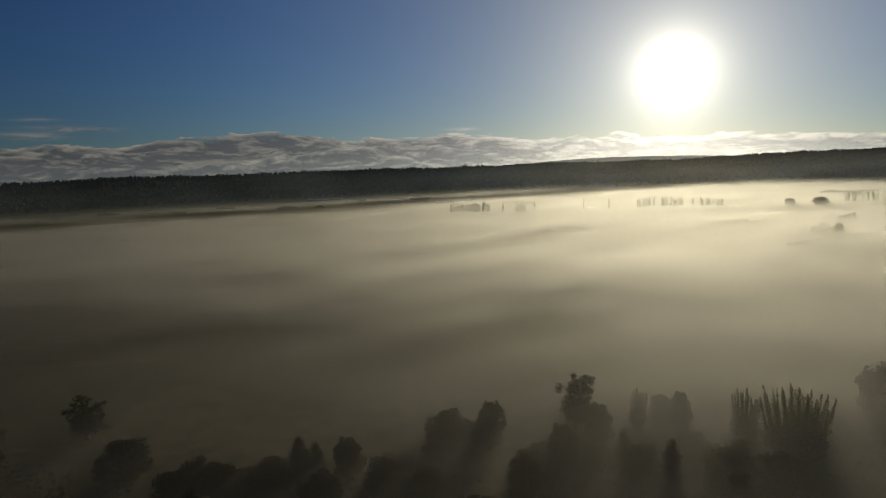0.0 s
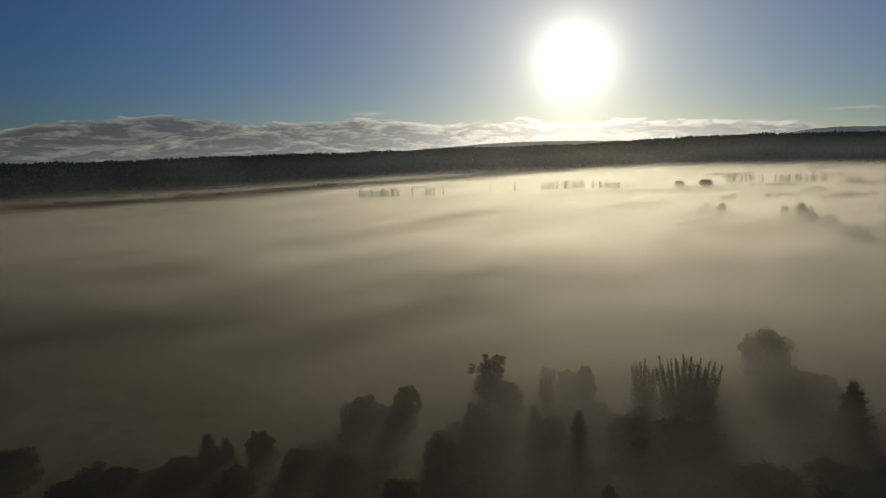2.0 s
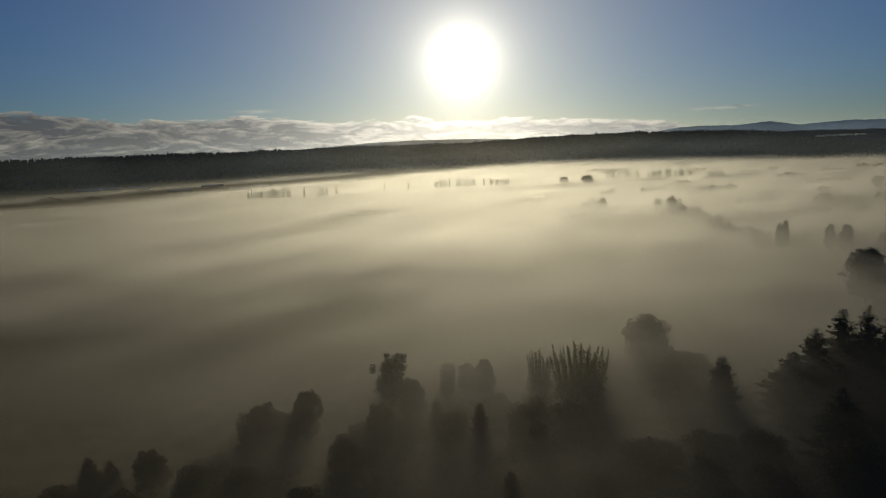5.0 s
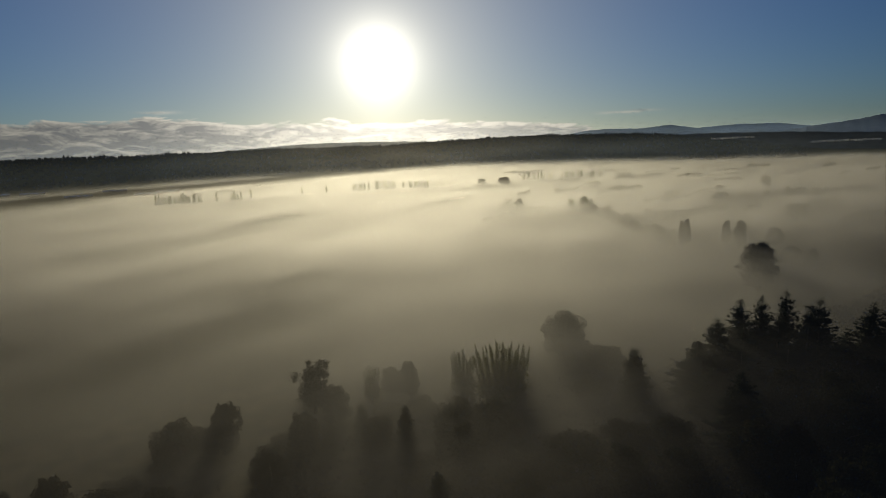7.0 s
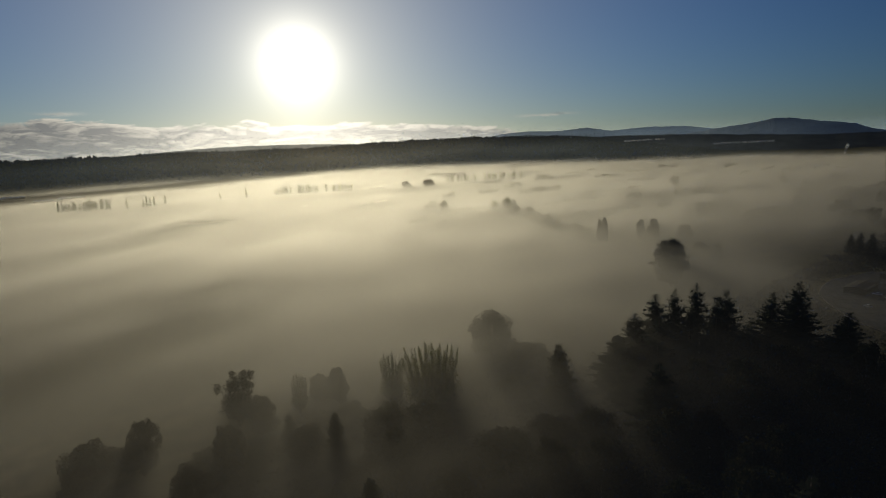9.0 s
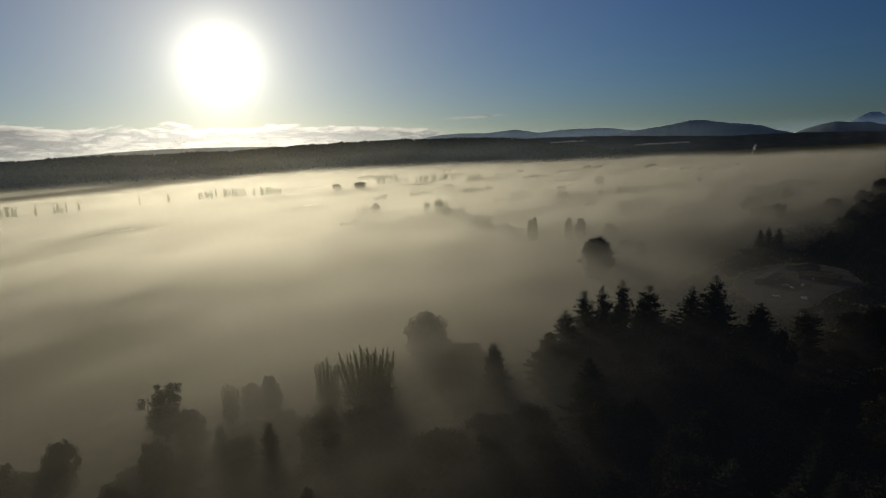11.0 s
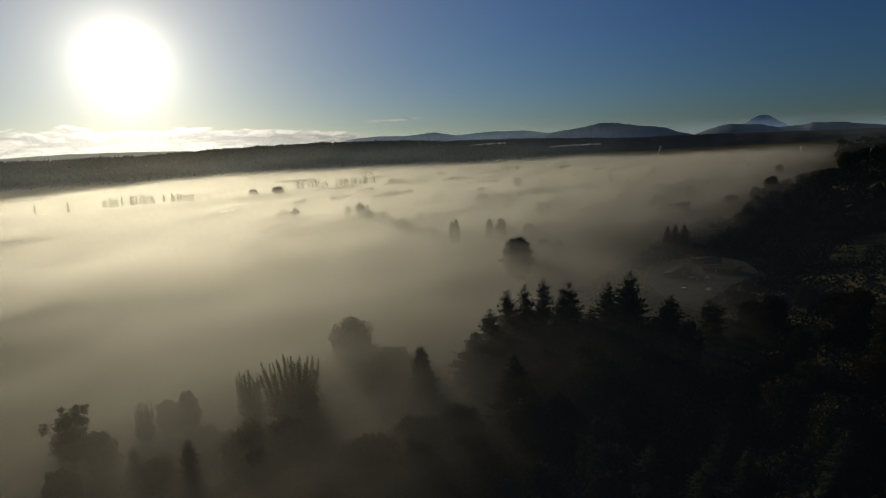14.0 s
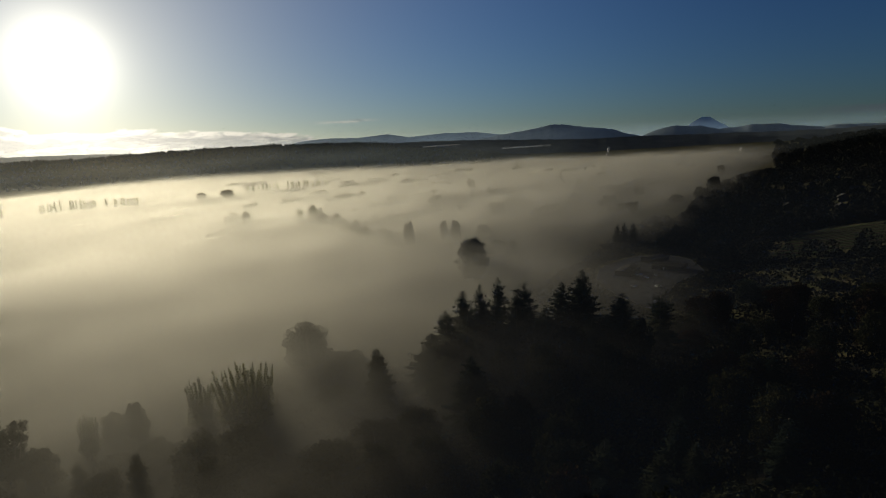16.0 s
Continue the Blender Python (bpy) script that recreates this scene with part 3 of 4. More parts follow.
def make_multistem(seed, tall=25.0, wide=20.0, stems=58, label=""):
    rng = random.Random(seed)
    lv = Leaves(seed)
    wood = stem([(0, 0, -0.5), (0, 0, tall * 0.1), (0.1, 0, tall * 0.22)], [0.7, 0.55, 0.4])
    limbs = []
    for i in range(stems):
        q = i * 2.4
        rr = wide * 0.46 * math.sqrt((i + 0.6) / stems)
        top = tall * rng.uniform(0.78, 1.0) * (1 - 0.1 * rr / (wide * 0.46))
        tip = Vector((rr * math.cos(q), rr * math.sin(q), top))
        if i == 0:
            tip.z = tall
        mid = Vector((tip.x * 0.72, tip.y * 0.72, top * 0.4))
        limbs.append(stem([(0, 0, tall * 0.08), tuple(mid), tuple(tip)], [0.2, 0.13, 0.03], 5))
        for k in range(150):
            f = rng.random() ** 0.8
            p = mid.lerp(tip, f) if f > 0.05 else Vector((0, 0, tall * 0.1)).lerp(mid, 0.9)
            wd = 0.75 * (1 - f) ** 0.8 + 0.1
            p = p + Vector((rng.gauss(0, wd * 0.6), rng.gauss(0, wd * 0.6), rng.uniform(-0.6, 0.5)))
            lv.clump(p, 0.42)
        for k in range(80):
            p = Vector((0, 0, tall * 0.12)).lerp(mid, rng.uniform(0.5, 1.1)) + Vector((rng.gauss(0, 1.3), rng.gauss(0, 1.3), rng.gauss(0, 1.2)))
            lv.clump(p, 0.95)
    return finish_tree("multistem_poplar", label, POPLAR, wood, lv, limbs)


def make_poplar(seed, tall=22.0, wide=4.0, label=""):
    rng = random.Random(seed)
    lv = Leaves(seed)
    wood = stem([(0, 0, -0.5), (0.1, 0, tall * 0.4), (0, 0.1, tall * 0.95)], [0.35, 0.22, 0.03], 6)
    for i in range(520):
        u = rng.random()
        z = tall * (0.1 + 0.9 * u)
        rr = wide * 0.8 * (1 - u) ** 0.55 * (u + 0.08) ** 0.35 * rng.random() ** 0.5 + 0.05
        q = rng.random() * 6.283
        p = Vector((rr * math.cos(q), rr * math.sin(q), min(z, tall - 0.2)))
        lv.clump(p, 0.45 + 0.6 * (1 - u), Vector((math.cos(q), math.sin(q), 0.8)))
    return finish_tree("poplar", label, POPLAR, wood, lv)


def make_pine(seed, tall=30.0, wide=22.0, label=""):
    """A tall old pine: bare stem below, plates of needles on spreading limbs."""
    rng = random.Random(seed)
    lv = Leaves(seed)
    wood = stem([(0, 0, -0.5), (0.2, 0, tall * 0.35), (-0.1, 0.2, tall * 0.7), (0.2, 0, tall * 0.97)], [0.6, 0.48, 0.3, 0.06])
    limbs = []
    for i in range(58):
        u = 0.16 + 0.79 * (i + rng.random()) / 58
        q = i * 2.4 + rng.uniform(-0.4, 0.4)
        reach = wide * 0.5 * math.sin(math.pi * min(0.93, 0.2 + 0.78 * (u - 0.16) / 0.84)) ** 0.6 * rng.uniform(0.6, 1.1)
        base = Vector((0.1, 0, tall * u - 1.2))
        tip = Vector((reach * math.cos(q), reach * math.sin(q), tall * u + reach * rng.uniform(-0.05, 0.16)))
        tip.z = min(tip.z, tall)
        if i % 2 == 0:
            limbs.append(stem([tuple(base), tuple(base.lerp(tip, 0.55) - Vector((0, 0, 0.4))), tuple(tip)], [0.16, 0.1, 0.03], 5))
        for f in (0.35, 0.6, 0.82, 1.0):
            c = base.lerp(tip, f) + Vector((rng.gauss(0, 0.6), rng.gauss(0, 0.6), 0.2))
            size = 0.9 + 0.085 * wide * rng.uniform(0.6, 1.1)
            for k in range(50):
                o = Vector((rng.gauss(0, 0.5), rng.gauss(0, 0.5), rng.gauss(0, 0.3))) * size
                lv.clump(c + o, 0.85, o + Vector((0, 0, 0.3)))
    return finish_tree("pine", label, NEEDLE, wood, lv, limbs)


KINDS = {
    "pine": [make_pine(61, label="tall old pine with an open spreading crown in fog")],
    "conifer": [make_conifer(11, full=0.64, label="tall dark Douglas fir with drooping boughs"),
                make_conifer(12, gaps=0.16, full=0.62, label="dark fir with gaps between its boughs"),
                make_conifer(13, reach=5.2, full=0.52, label="slender dark green fir"),
                make_conifer(14, reach=6.6, gaps=0.22, full=0.66, label="broad dark fir with a thin pointed tip")],
    "oldfir": [make_conifer(15, reach=6.0, gaps=0.42, full=0.42, label="old ragged fir with a blunt broken top")],
    "columnar": [make_conifer(16, tall=24, reach=4.6, gaps=0.0, full=0.5, whorl=15, label="dense cone-shaped cedar standing in thin fog", name="cedar")],
    "round": [make_round(21, label="round-crowned leafy tree in autumn green"),
              make_round(22, label="broad leafy tree with a domed crown"),
              make_round(23, mat=RUSTY, label="leafy tree turning rusty brown"),
              make_round(24, wide=13.5, label="bushy green tree with uneven crown")],
    "ragged": [make_ragged(31, label="tall cottonwood with a ragged lumpy crown"),
               make_ragged(33, label="uneven cottonwood rising out of the fog")],
    "multistem": [make_multistem(41, label="wide poplar with many upright feathery stems"),
                  make_multistem(42, wide=14, stems=34, label="poplar clump with thin upright stems")],
    "poplar": [make_poplar(51, label="slim columnar poplar rising from the fog"),
               make_poplar(52, wide=5.0, label="columnar poplar in a row above the fog")],
}
SIZE = {"pine": (30, 20), "conifer": (30, 8.6), "oldfir": (30, 9), "columnar": (24, 9), "round": (18, 14), "ragged": (24, 14.5), "multistem": (25, 16.5), "poplar": (20, 3.4)}
dice = random.Random(99)
fresh = {id(o): True for group in KINDS.values() for o in group}


def plant(kind, x, y, tall, wide, group="", pick=None):
    protos = KINDS[kind]
    proto = protos[dice.randrange(len(protos)) if pick is None else pick % len(protos)]
    h, wd = SIZE[kind]
    m = Matrix.LocRotScale((x, y, land(x, y) - 0.3), Euler((0, 0, dice.random() * 6.283)), (wide / wd, wide / wd, tall / h))
    if fresh[id(proto)]:
        fresh[id(proto)] = False
        ob = proto
    else:
        ob = copy_thing(proto, Matrix.Identity(4))
    ob.matrix_basis = m
    if group:
        tagged(ob, group=group)
    return ob


# the fir stand and single conifers: x, y, height, width, which form
for x, y, tall, wide, form in [
        (179, 153, 24, 13, 0), (187, 151, 32, 12, 1), (204, 155, 36, 13, 2), (210, 150, 38, 11, 0), (218, 145, 40, 11, 3), (224, 140, 34, 11, 2),
        (232, 122, 36, 13, 1), (236, 114, 40, 16, 0), (230, 94, 31, 15, 0), (196, 146, 29, 13, 3), (207, 141, 29, 14, 2), (214, 134, 28, 14, 0),
        (228, 128, 24, 15, 3), (172, 140, 19, 14, 2), (184, 138, 22, 14, 1), (222, 104, 22, 15, 3), (199, 131, 23, 14, 0)]:
    plant("conifer", x, y, tall + 1, wide * 1.15, "firs on the valley edge", form)
for x, y, tall, wide in [
        (45, 179, 11, 7), (-46, 184, 16, 8), (-41, 186, 13, 6), (536, 222, 20, 8), (538, 216, 22, 7), (541, 209, 22, 9), (457, 287, 14, 11)]:
    plant("conifer", x, y, tall, wide)
plant("oldfir", 221, 134, 39, 13)
plant("oldfir", 246, 84, 27, 13)
plant("columnar", 153, 158, 26, 12)
plant("columnar", 67, 167, 20, 8)
plant("multistem", 116, 189, 26.5, 21, pick=0)
plant("multistem", 105, 200, 23, 13, pick=1)
plant("multistem", 73, 216, 17, 9, pick=1)

# leafy trees near the edge of the fog
for x, y, tall, wide, form in [
        (86, 168, 17, 19, 0), (97, 162, 17, 20, 3), (80, 158, 12, 18, 1), (108, 134, 14, 22, 1), (89, 216, 15.5, 9, 3), (84, 223, 12, 9, 1), (17, 204, 19, 12, 3), (2, 205, 15, 16, 0),
        (171, 222, 22, 22, 0), (172, 197, 13, 19, 0), (174, 186, 10, 18, 3), (126, 133, 14, 20, 2), (93, 139, 10, 18, 0), (70, 150, 11, 16, 1),
        (-31, 187, 14, 12, 3), (-16, 176, 10, 15, 0), (-105, 189, 13, 18, 1), (-62, 178, 8, 16, 2), (150, 178, 9, 16, 0), (34, 190, 9, 17, 3)]:
    plant("round", x, y, tall, wide, pick=form)
for x, y, tall, wide in [
        (450, 299, 14, 19), (474, 378, 25, 10), (481, 369, 26, 12), (444, 402, 26, 6), (448, 399, 28, 7), (517, 360, 17, 15), (538, 636, 17, 12), (529, 800, 15, 12), (746, 1296, 18, 26), (797, 1273, 21, 32),
        (1017, 261, 32, 24), (1571, 389, 21, 20), (912, 745, 17, 20), (1065, 766, 16, 16), (826, 672, 14, 24), (950, 262, 16, 22), (985, 275, 18, 20), (905, 285, 13, 24)]:
    plant("round", x, y, tall, wide)
for x, y, tall, wide in [
        (51, 219, 23.5, 18), (-136, 221, 20, 17), (746, 289, 21, 18), (760, 502, 12, 32)]:
    plant("ragged", x, y, tall, wide)
plant("pine", 348, 252, 33, 20)

# ragged clumps of slim cottonwoods standing in the fog
for x, y, tall, wide in [(519, 660, 23, 8), (533, 649, 25, 13)]:
    for i in range(max(2, round(wide / 3.2))):
        u = (i + 0.5) / max(2, round(wide / 3.2)) - 0.5
        plant("poplar", x + u * wide * 0.6, y - u * wide * 0.7, tall * dice.uniform(0.78, 1.04), dice.uniform(5.0, 7.0))

lines = Leaves(61)


def hedge(x, y, tall, wide):
    """A line of low crowns of uneven height, added to the far tree lines."""
    n = max(3, round(wide / 5.5))
    turn = dice.uniform(-0.15, 0.35)
    for i in range(n):
        u = (i + 0.5) / n - 0.5
        px, py = x + u * wide + dice.uniform(-2, 2), y + u * wide * turn + dice.uniform(-4, 4)
        g, h, r = land(px, py), tall * dice.uniform(0.55, 1.1) * (1 - 0.5 * abs(u)), dice.uniform(3.0, 5.5)
        for k in range(90):
            v = dice.random()
            q = dice.random() * 6.283
            rr = r * math.sin(math.pi * min(0.96, 0.2 + 0.76 * v)) ** 0.6 * dice.uniform(0.5, 1.1)
            lines.clump(Vector((px + rr * math.cos(q), py + rr * math.sin(q), g + h * v)), 1.5, Vector((math.cos(q), math.sin(q), 0.6)))


for x, y, tall, wide in [
        (493, 488, 10, 30), (514, 546, 11, 30), (540, 606, 11, 26), (899, 1063, 13, 50), (843, 927, 12, 44), (883, 917, 12, 40),
        (952, 598, 11, 44), (939, 465, 11, 40), (712, 466, 12, 34)]:
    hedge(x, y, tall, wide)

# rows of poplars out in the fog: start, end, number
for x0, y0, x1, y1, n in [
        (440, 1361, 465, 1352, 5), (480, 1356, 480, 1356, 1), (495, 1352, 538, 1337, 9), (554, 1330, 554, 1330, 1), (566, 1324, 582, 1316, 4), (592, 1312, 605, 1308, 4),
        (370, 1340, 370, 1340, 1), (22, 1312, 106, 1306, 16), (135, 1303, 135, 1303, 1), (163, 1299, 179, 1299, 4), (206, 1324, 206, 1324, 1), (318, 1352, 318, 1352, 1),
        (906, 1367, 927, 1354, 5), (946, 1352, 981, 1328, 8), (1020, 1335, 1034, 1325, 4), (1053, 1335, 1111, 1289, 11)]:
    for i in range(n):
        u = i / max(1, n - 1)
        plant("poplar", x0 + (x1 - x0) * u + dice.uniform(-2, 2), y0 + (y1 - y0) * u + dice.uniform(-8, 8),
              dice.uniform(16, 23), dice.uniform(3.4, 5.0), "poplar rows in the fog")


# ---- the wooded hillside under the camera ----
# azimuth to the right of +y and the angle below which the tree tops stay
WOODLINE = [(-60, -20), (-38, -18.1), (-32, -17.5), (-28, -21.7), (-21, -24.5), (-5, -26), (1, -23), (5, -22.8), (8, -26), (13, -20.4), (18, -21.9),
            (23, -21.5), (25, -23.4), (32, -19.6), (36, -25), (41, -25.4), (44, -21), (47, -23), (50, -17.9), (59, -14.8), (61, -17),
            (66, -15.5), (71, -15.5), (74, -14.2), (76, -11.5), (88, -11.5), (100, -9)]
FAR_LINE = [(60, -16), (66, -15), (72, -8), (75, -4.2), (78, -3.0), (82, -2.2), (88, -1.2), (100, -0.8)]


corners = [(320, 107), (349, 119), (388, 122), (430, 116), (467, 136), (478, 158), (462, 178), (420, 184), (376, 171), (340, 140)]


def in_yard(x, y, grow=1.0):
    cx, cy = 405, 145
    x, y = cx + (x - cx) / grow, cy + (y - cy) / grow
    odd = False
    for i in range(10):
        (x0, y0), (x1, y1) = corners[i], corners[(i + 1) % 10]
        if (y0 > y) != (y1 > y) and x < x0 + (x1 - x0) * (y - y0) / (y1 - y0):
            odd = not odd
    return odd


def clear_ground(x, y):
    """The yard with its street, the allotments and the house plots stay free of trees."""
    if in_yard(x, y, 1.12):
        return True
    if 448 < x < 572 and 14 < y < 86:
        return True
    for hx, hy in HOUSES:
        r = math.hypot(hx, hy)
        ahead, aside = (x * hx + y * hy) / r - r, (x * hy - y * hx) / r
        if -42 < ahead < 12 and abs(aside) < 11:
            return True
    return False


HOUSES = [(734, 114), (760, 96), (790, 88), (742, 66), (796, 58), (690, 92), (875, 159), (905, 140), (660, 60), (840, 104), (940, 160), (990, 142)]
wood_dice = random.Random(5)
spots = []


def wood_spots(count, near, far, power, gap0, gap1, a0, a1):
    """Free places on the slope with the height that the trees may have there."""
    made, tries = [], 0
    while len(made) < count and tries < 60000:
        tries += 1
        a = wood_dice.uniform(a0, a1)
        r = near + (far - near) * wood_dice.random() ** power
        x, y = r * math.sin(radians(a)), r * math.cos(radians(a))
        if y > edge_y(x) + (88 if -30 < x < 190 else 50) or clear_ground(x, y):
            continue
        gap = gap0 + r * gap1
        if gap0 and any((x - p[0]) ** 2 + (y - p[1]) ** 2 < gap * gap for p in spots):
            continue
        limit = H + r * math.tan(radians(table(a, WOODLINE if r < 440 else FAR_LINE) - 0.5)) - land(x, y)
        tall = min(wood_dice.uniform(15, 30) if 45 < a < 72 else wood_dice.uniform(9, 20), limit)
        if r > 440 and a > 80:
            tall = wood_dice.uniform(9, 19)
        if tall < 5:
            continue
        spots.append((x, y))
        made.append((x, y, tall))
    return made


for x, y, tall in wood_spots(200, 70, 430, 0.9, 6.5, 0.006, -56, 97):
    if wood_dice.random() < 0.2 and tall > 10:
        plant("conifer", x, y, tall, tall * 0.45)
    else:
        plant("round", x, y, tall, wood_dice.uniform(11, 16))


def build_hillside_woods():
    """The wood farther along the slope, as one sheet of crowns."""
    rng = random.Random(23)
    lv = Leaves(23)
    for x, y, tall in wood_spots(2600, 400, 3400, 1.25, 0, 0, 62, 98):
        g = land(x, y)
        r = math.hypot(x, y)
        wide = rng.uniform(4.5, 8) + r * 0.0012
        sharp = rng.random() < 0.3
        for k in range(220 if r < 900 else 80):
            u = rng.random()
            rr = wide * (1 - u) ** 0.8 * 0.8 if sharp else wide * math.sqrt(max(0.02, 1 - (u * 1.15 - 0.25) ** 2 * 1.2))
            q = rng.random() * 6.283
            rr *= rng.uniform(0.6, 1.05)
            o = Vector((math.cos(q), math.sin(q), 0.5))
            lv.clump(Vector((x + rr * math.cos(q), y + rr * math.sin(q), g + tall * u)), 0.9 + r * 0.0015, o)
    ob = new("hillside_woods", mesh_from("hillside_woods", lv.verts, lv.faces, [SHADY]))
    tagged(ob, "mixed wood on the hillside, leaf colour darkened for shade", "woods", kind="stuff")


build_hillside_woods()


def brushwood():
    """Low scrub that closes the wood floor between the trees."""
    rng = random.Random(17)
    lv = Leaves(17)
    while len(lv.faces) < 330000:
        a = rng.uniform(-60, 98) if rng.random() < 0.4 else rng.uniform(40, 98)
        r = 70 + 700 * rng.random() ** 1.7
        x, y = r * math.sin(radians(a)), r * math.cos(radians(a))
        if y > edge_y(x) + (55 if -30 < x < 190 else 22) or clear_ground(x, y):
            continue
        g = land(x, y)
        tall = rng.uniform(1.5, 4.5)
        for k in range(16):
            lv.clump(Vector((x + rng.gauss(0, 1.9), y + rng.gauss(0, 1.9), g + tall * rng.random())), 0.75 + r * 0.0024)
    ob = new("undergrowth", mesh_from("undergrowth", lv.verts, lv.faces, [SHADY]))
    tagged(ob, "dense scrub between the trees of the slope, leaf colour darkened for shade", "undergrowth", kind="stuff")


brushwood()


# ---- houses, yard, allotments, barns ----
ROOF = plain("weathered_shingles", rgb(0.022, 0.022, 0.025), rgb(0.035, 0.034, 0.034), 0.6, 0.95, 0.0, 0.3, 0.0)
METAL_ROOF = plain("pale_metal_roof", rgb(0.55, 0.56, 0.57), rgb(0.42, 0.42, 0.42), 0.2, 0.35, 0.6)
SIDING = plain("painted_siding", rgb(0.04, 0.04, 0.041), rgb(0.03, 0.03, 0.03), 0.5)
WHITE = plain("white_paint", rgb(0.72, 0.72, 0.70), rgb(0.6, 0.6, 0.58), 1.0, 0.6)
ASPHALT = plain("worn_asphalt", rgb(0.022, 0.024, 0.03), rgb(0.034, 0.036, 0.043), 0.25, 0.95, 0.0, 0.3, 0.0)
CONCRETE = plain("concrete_kerb", rgb(0.085, 0.083, 0.08), rgb(0.06, 0.059, 0.057), 0.8, 0.95, 0.0, 0.3, 0.0)
GLASS = plain("dark_window_glass", rgb(0.02, 0.022, 0.025), rgb(0.03, 0.03, 0.035), 0.8, 0.12, 0.0, 0.0, 0.5)
SOIL = plain("tilled_soil", rgb(0.02, 0.016, 0.013), rgb(0.028, 0.023, 0.018), 0.7, 0.95, 0.0, 0.3, 0.0)
CROP = plain("crop_rows", rgb(0.018, 0.026, 0.013), rgb(0.028, 0.033, 0.018), 0.6, 0.95, 0.0, 0.3, 0.0)
CAR_PAINT = plain("silver_car_paint", rgb(0.5, 0.51, 0.52), rgb(0.44, 0.45, 0.46), 0.4, 0.3, 0.5, 0.0)
RUBBER = plain("tyre_rubber", rgb(0.02, 0.02, 0.02), rgb(0.03, 0.03, 0.03), 2.0)


def box(cx, cy, z0, lx, ly, h):
    v = [(cx + sx * lx / 2, cy + sy * ly / 2, z0 + sz * h) for sz in (0, 1) for sx, sy in ((-1, -1), (1, -1), (1, 1), (-1, 1))]
    return v, [(3, 2, 1, 0), (4, 5, 6, 7), (0, 1, 5, 4), (1, 2, 6, 5), (2, 3, 7, 6), (3, 0, 4, 7)]


def gable(lx, ly, z0, rise, over=0.5, thick=0.25):
    """A pitched roof with eaves, its ridge along x."""
    x, y = lx / 2 + over, ly / 2 + over
    v = []
    for sx in (-1, 1):
        v += [(sx * x, -y, z0 - 0.2), (sx * x, 0, z0 + rise), (sx * x, y, z0 - 0.2), (sx * x, y, z0 - 0.2 - thick), (sx * x, 0, z0 + rise - thick), (sx * x, -y, z0 - 0.2 - thick)]
    f = [(0, 1, 7, 6), (1, 2, 8, 7), (2, 3, 9, 8), (3, 4, 10, 9), (4, 5, 11, 10), (5, 0, 6, 11), (0, 5, 4, 1), (1, 4, 3, 2), (6, 7, 10, 11), (7, 8, 9, 10)]
    return v, f


def gable_wall(lx, ly, h, rise):
    v, f = box(0, 0, 0, lx, ly, h)
    v += [(-lx / 2, 0, h + rise * 0.92), (lx / 2, 0, h + rise * 0.92)]
    return v, f + [(4, 7, 8), (5, 9, 6)]


def make_house(lx, ly, h, rise, roof, wall, name, label, category, storeys=1, windows=4):
    root = new(name)
    tagged(root, label, category)
    part("wall", mesh_from("wall", *gable_wall(lx, ly, h, rise), [wall]), root)
    part("roof", mesh_from("roof", *gable(lx, ly, h, rise), [roof]), root)
    for side in (-1, 1):
        part("eave", mesh_from("eave", *box(0, side * (ly / 2 + 0.56), h - 0.42, lx + 1.1, 0.12, 0.26), [CONCRETE]), root, "pale eave board")
    pane = mesh_from("window", *box(0, 0, 0, 1.5, 0.1, 1.2), [GLASS])
    rim = mesh_from("frame", *box(0, 0.02, -0.08, 1.7, 0.06, 1.36), [CONCRETE])
    for s in range(storeys):
        for k in range(windows):
            for side in (-1, 1):
                wd = part("window", pane, root)
                wd.matrix_basis = pose(lx * ((k + 0.5) / windows - 0.5), side * (ly / 2 + 0.07), 1.0 + 2.7 * s, 0, 0, 0 if side > 0 else 180)
                fr = part("frame", rim, wd)
                fr.location = (0, -0.05, 0)
    part("door", mesh_from("door", *box(lx * 0.12, ly / 2 + 0.05, 0.0, 1.0, 0.1, 2.05), [WHITE]), root)
    return root


def drop(ob, x, y, turn, sink=0.6):
    ob.matrix_basis = pose(x, y, land(x, y) - sink, 0, 0, turn)


home = make_house(14, 9, 5.4, 2.8, ROOF, SIDING, "house", "two-storey suburban house with a grey shingle roof", "house", 2, 4)
tagged(home, group="houses among the trees")
drop(home, *HOUSES[0], 8)
for i, (x, y) in enumerate(HOUSES[1:]):
    drop(copy_thing(home, Matrix.Identity(4)), x, y, dice.uniform(-25, 25) + (90 if i % 3 == 0 else 0))

for i, (x, y, lx, ly, turn) in enumerate([(430, 140, 22, 11, 98), (404, 160, 24, 11, 6), (452, 158, 18, 11, -20)]):
    hall = make_house(lx, ly, 3.4, 1.0, ROOF, SIDING, "bungalow", "long low building with a dark roof and pale eaves", "house", 1, 6)
    tagged(hall, group="buildings round the yard")
    hall.matrix_basis = pose(x, y, 5.5, 0, 0, turn)


def slab(points, z, thick=0.12):
    n = len(points)
    v = [(x, y, z) for x, y in points] + [(x, y, z - thick) for x, y in points]
    return v, [tuple(range(n)), tuple(range(2 * n - 1, n - 1, -1))] + [(i, i + n, (i + 1) % n + n, (i + 1) % n) for i in range(n)]


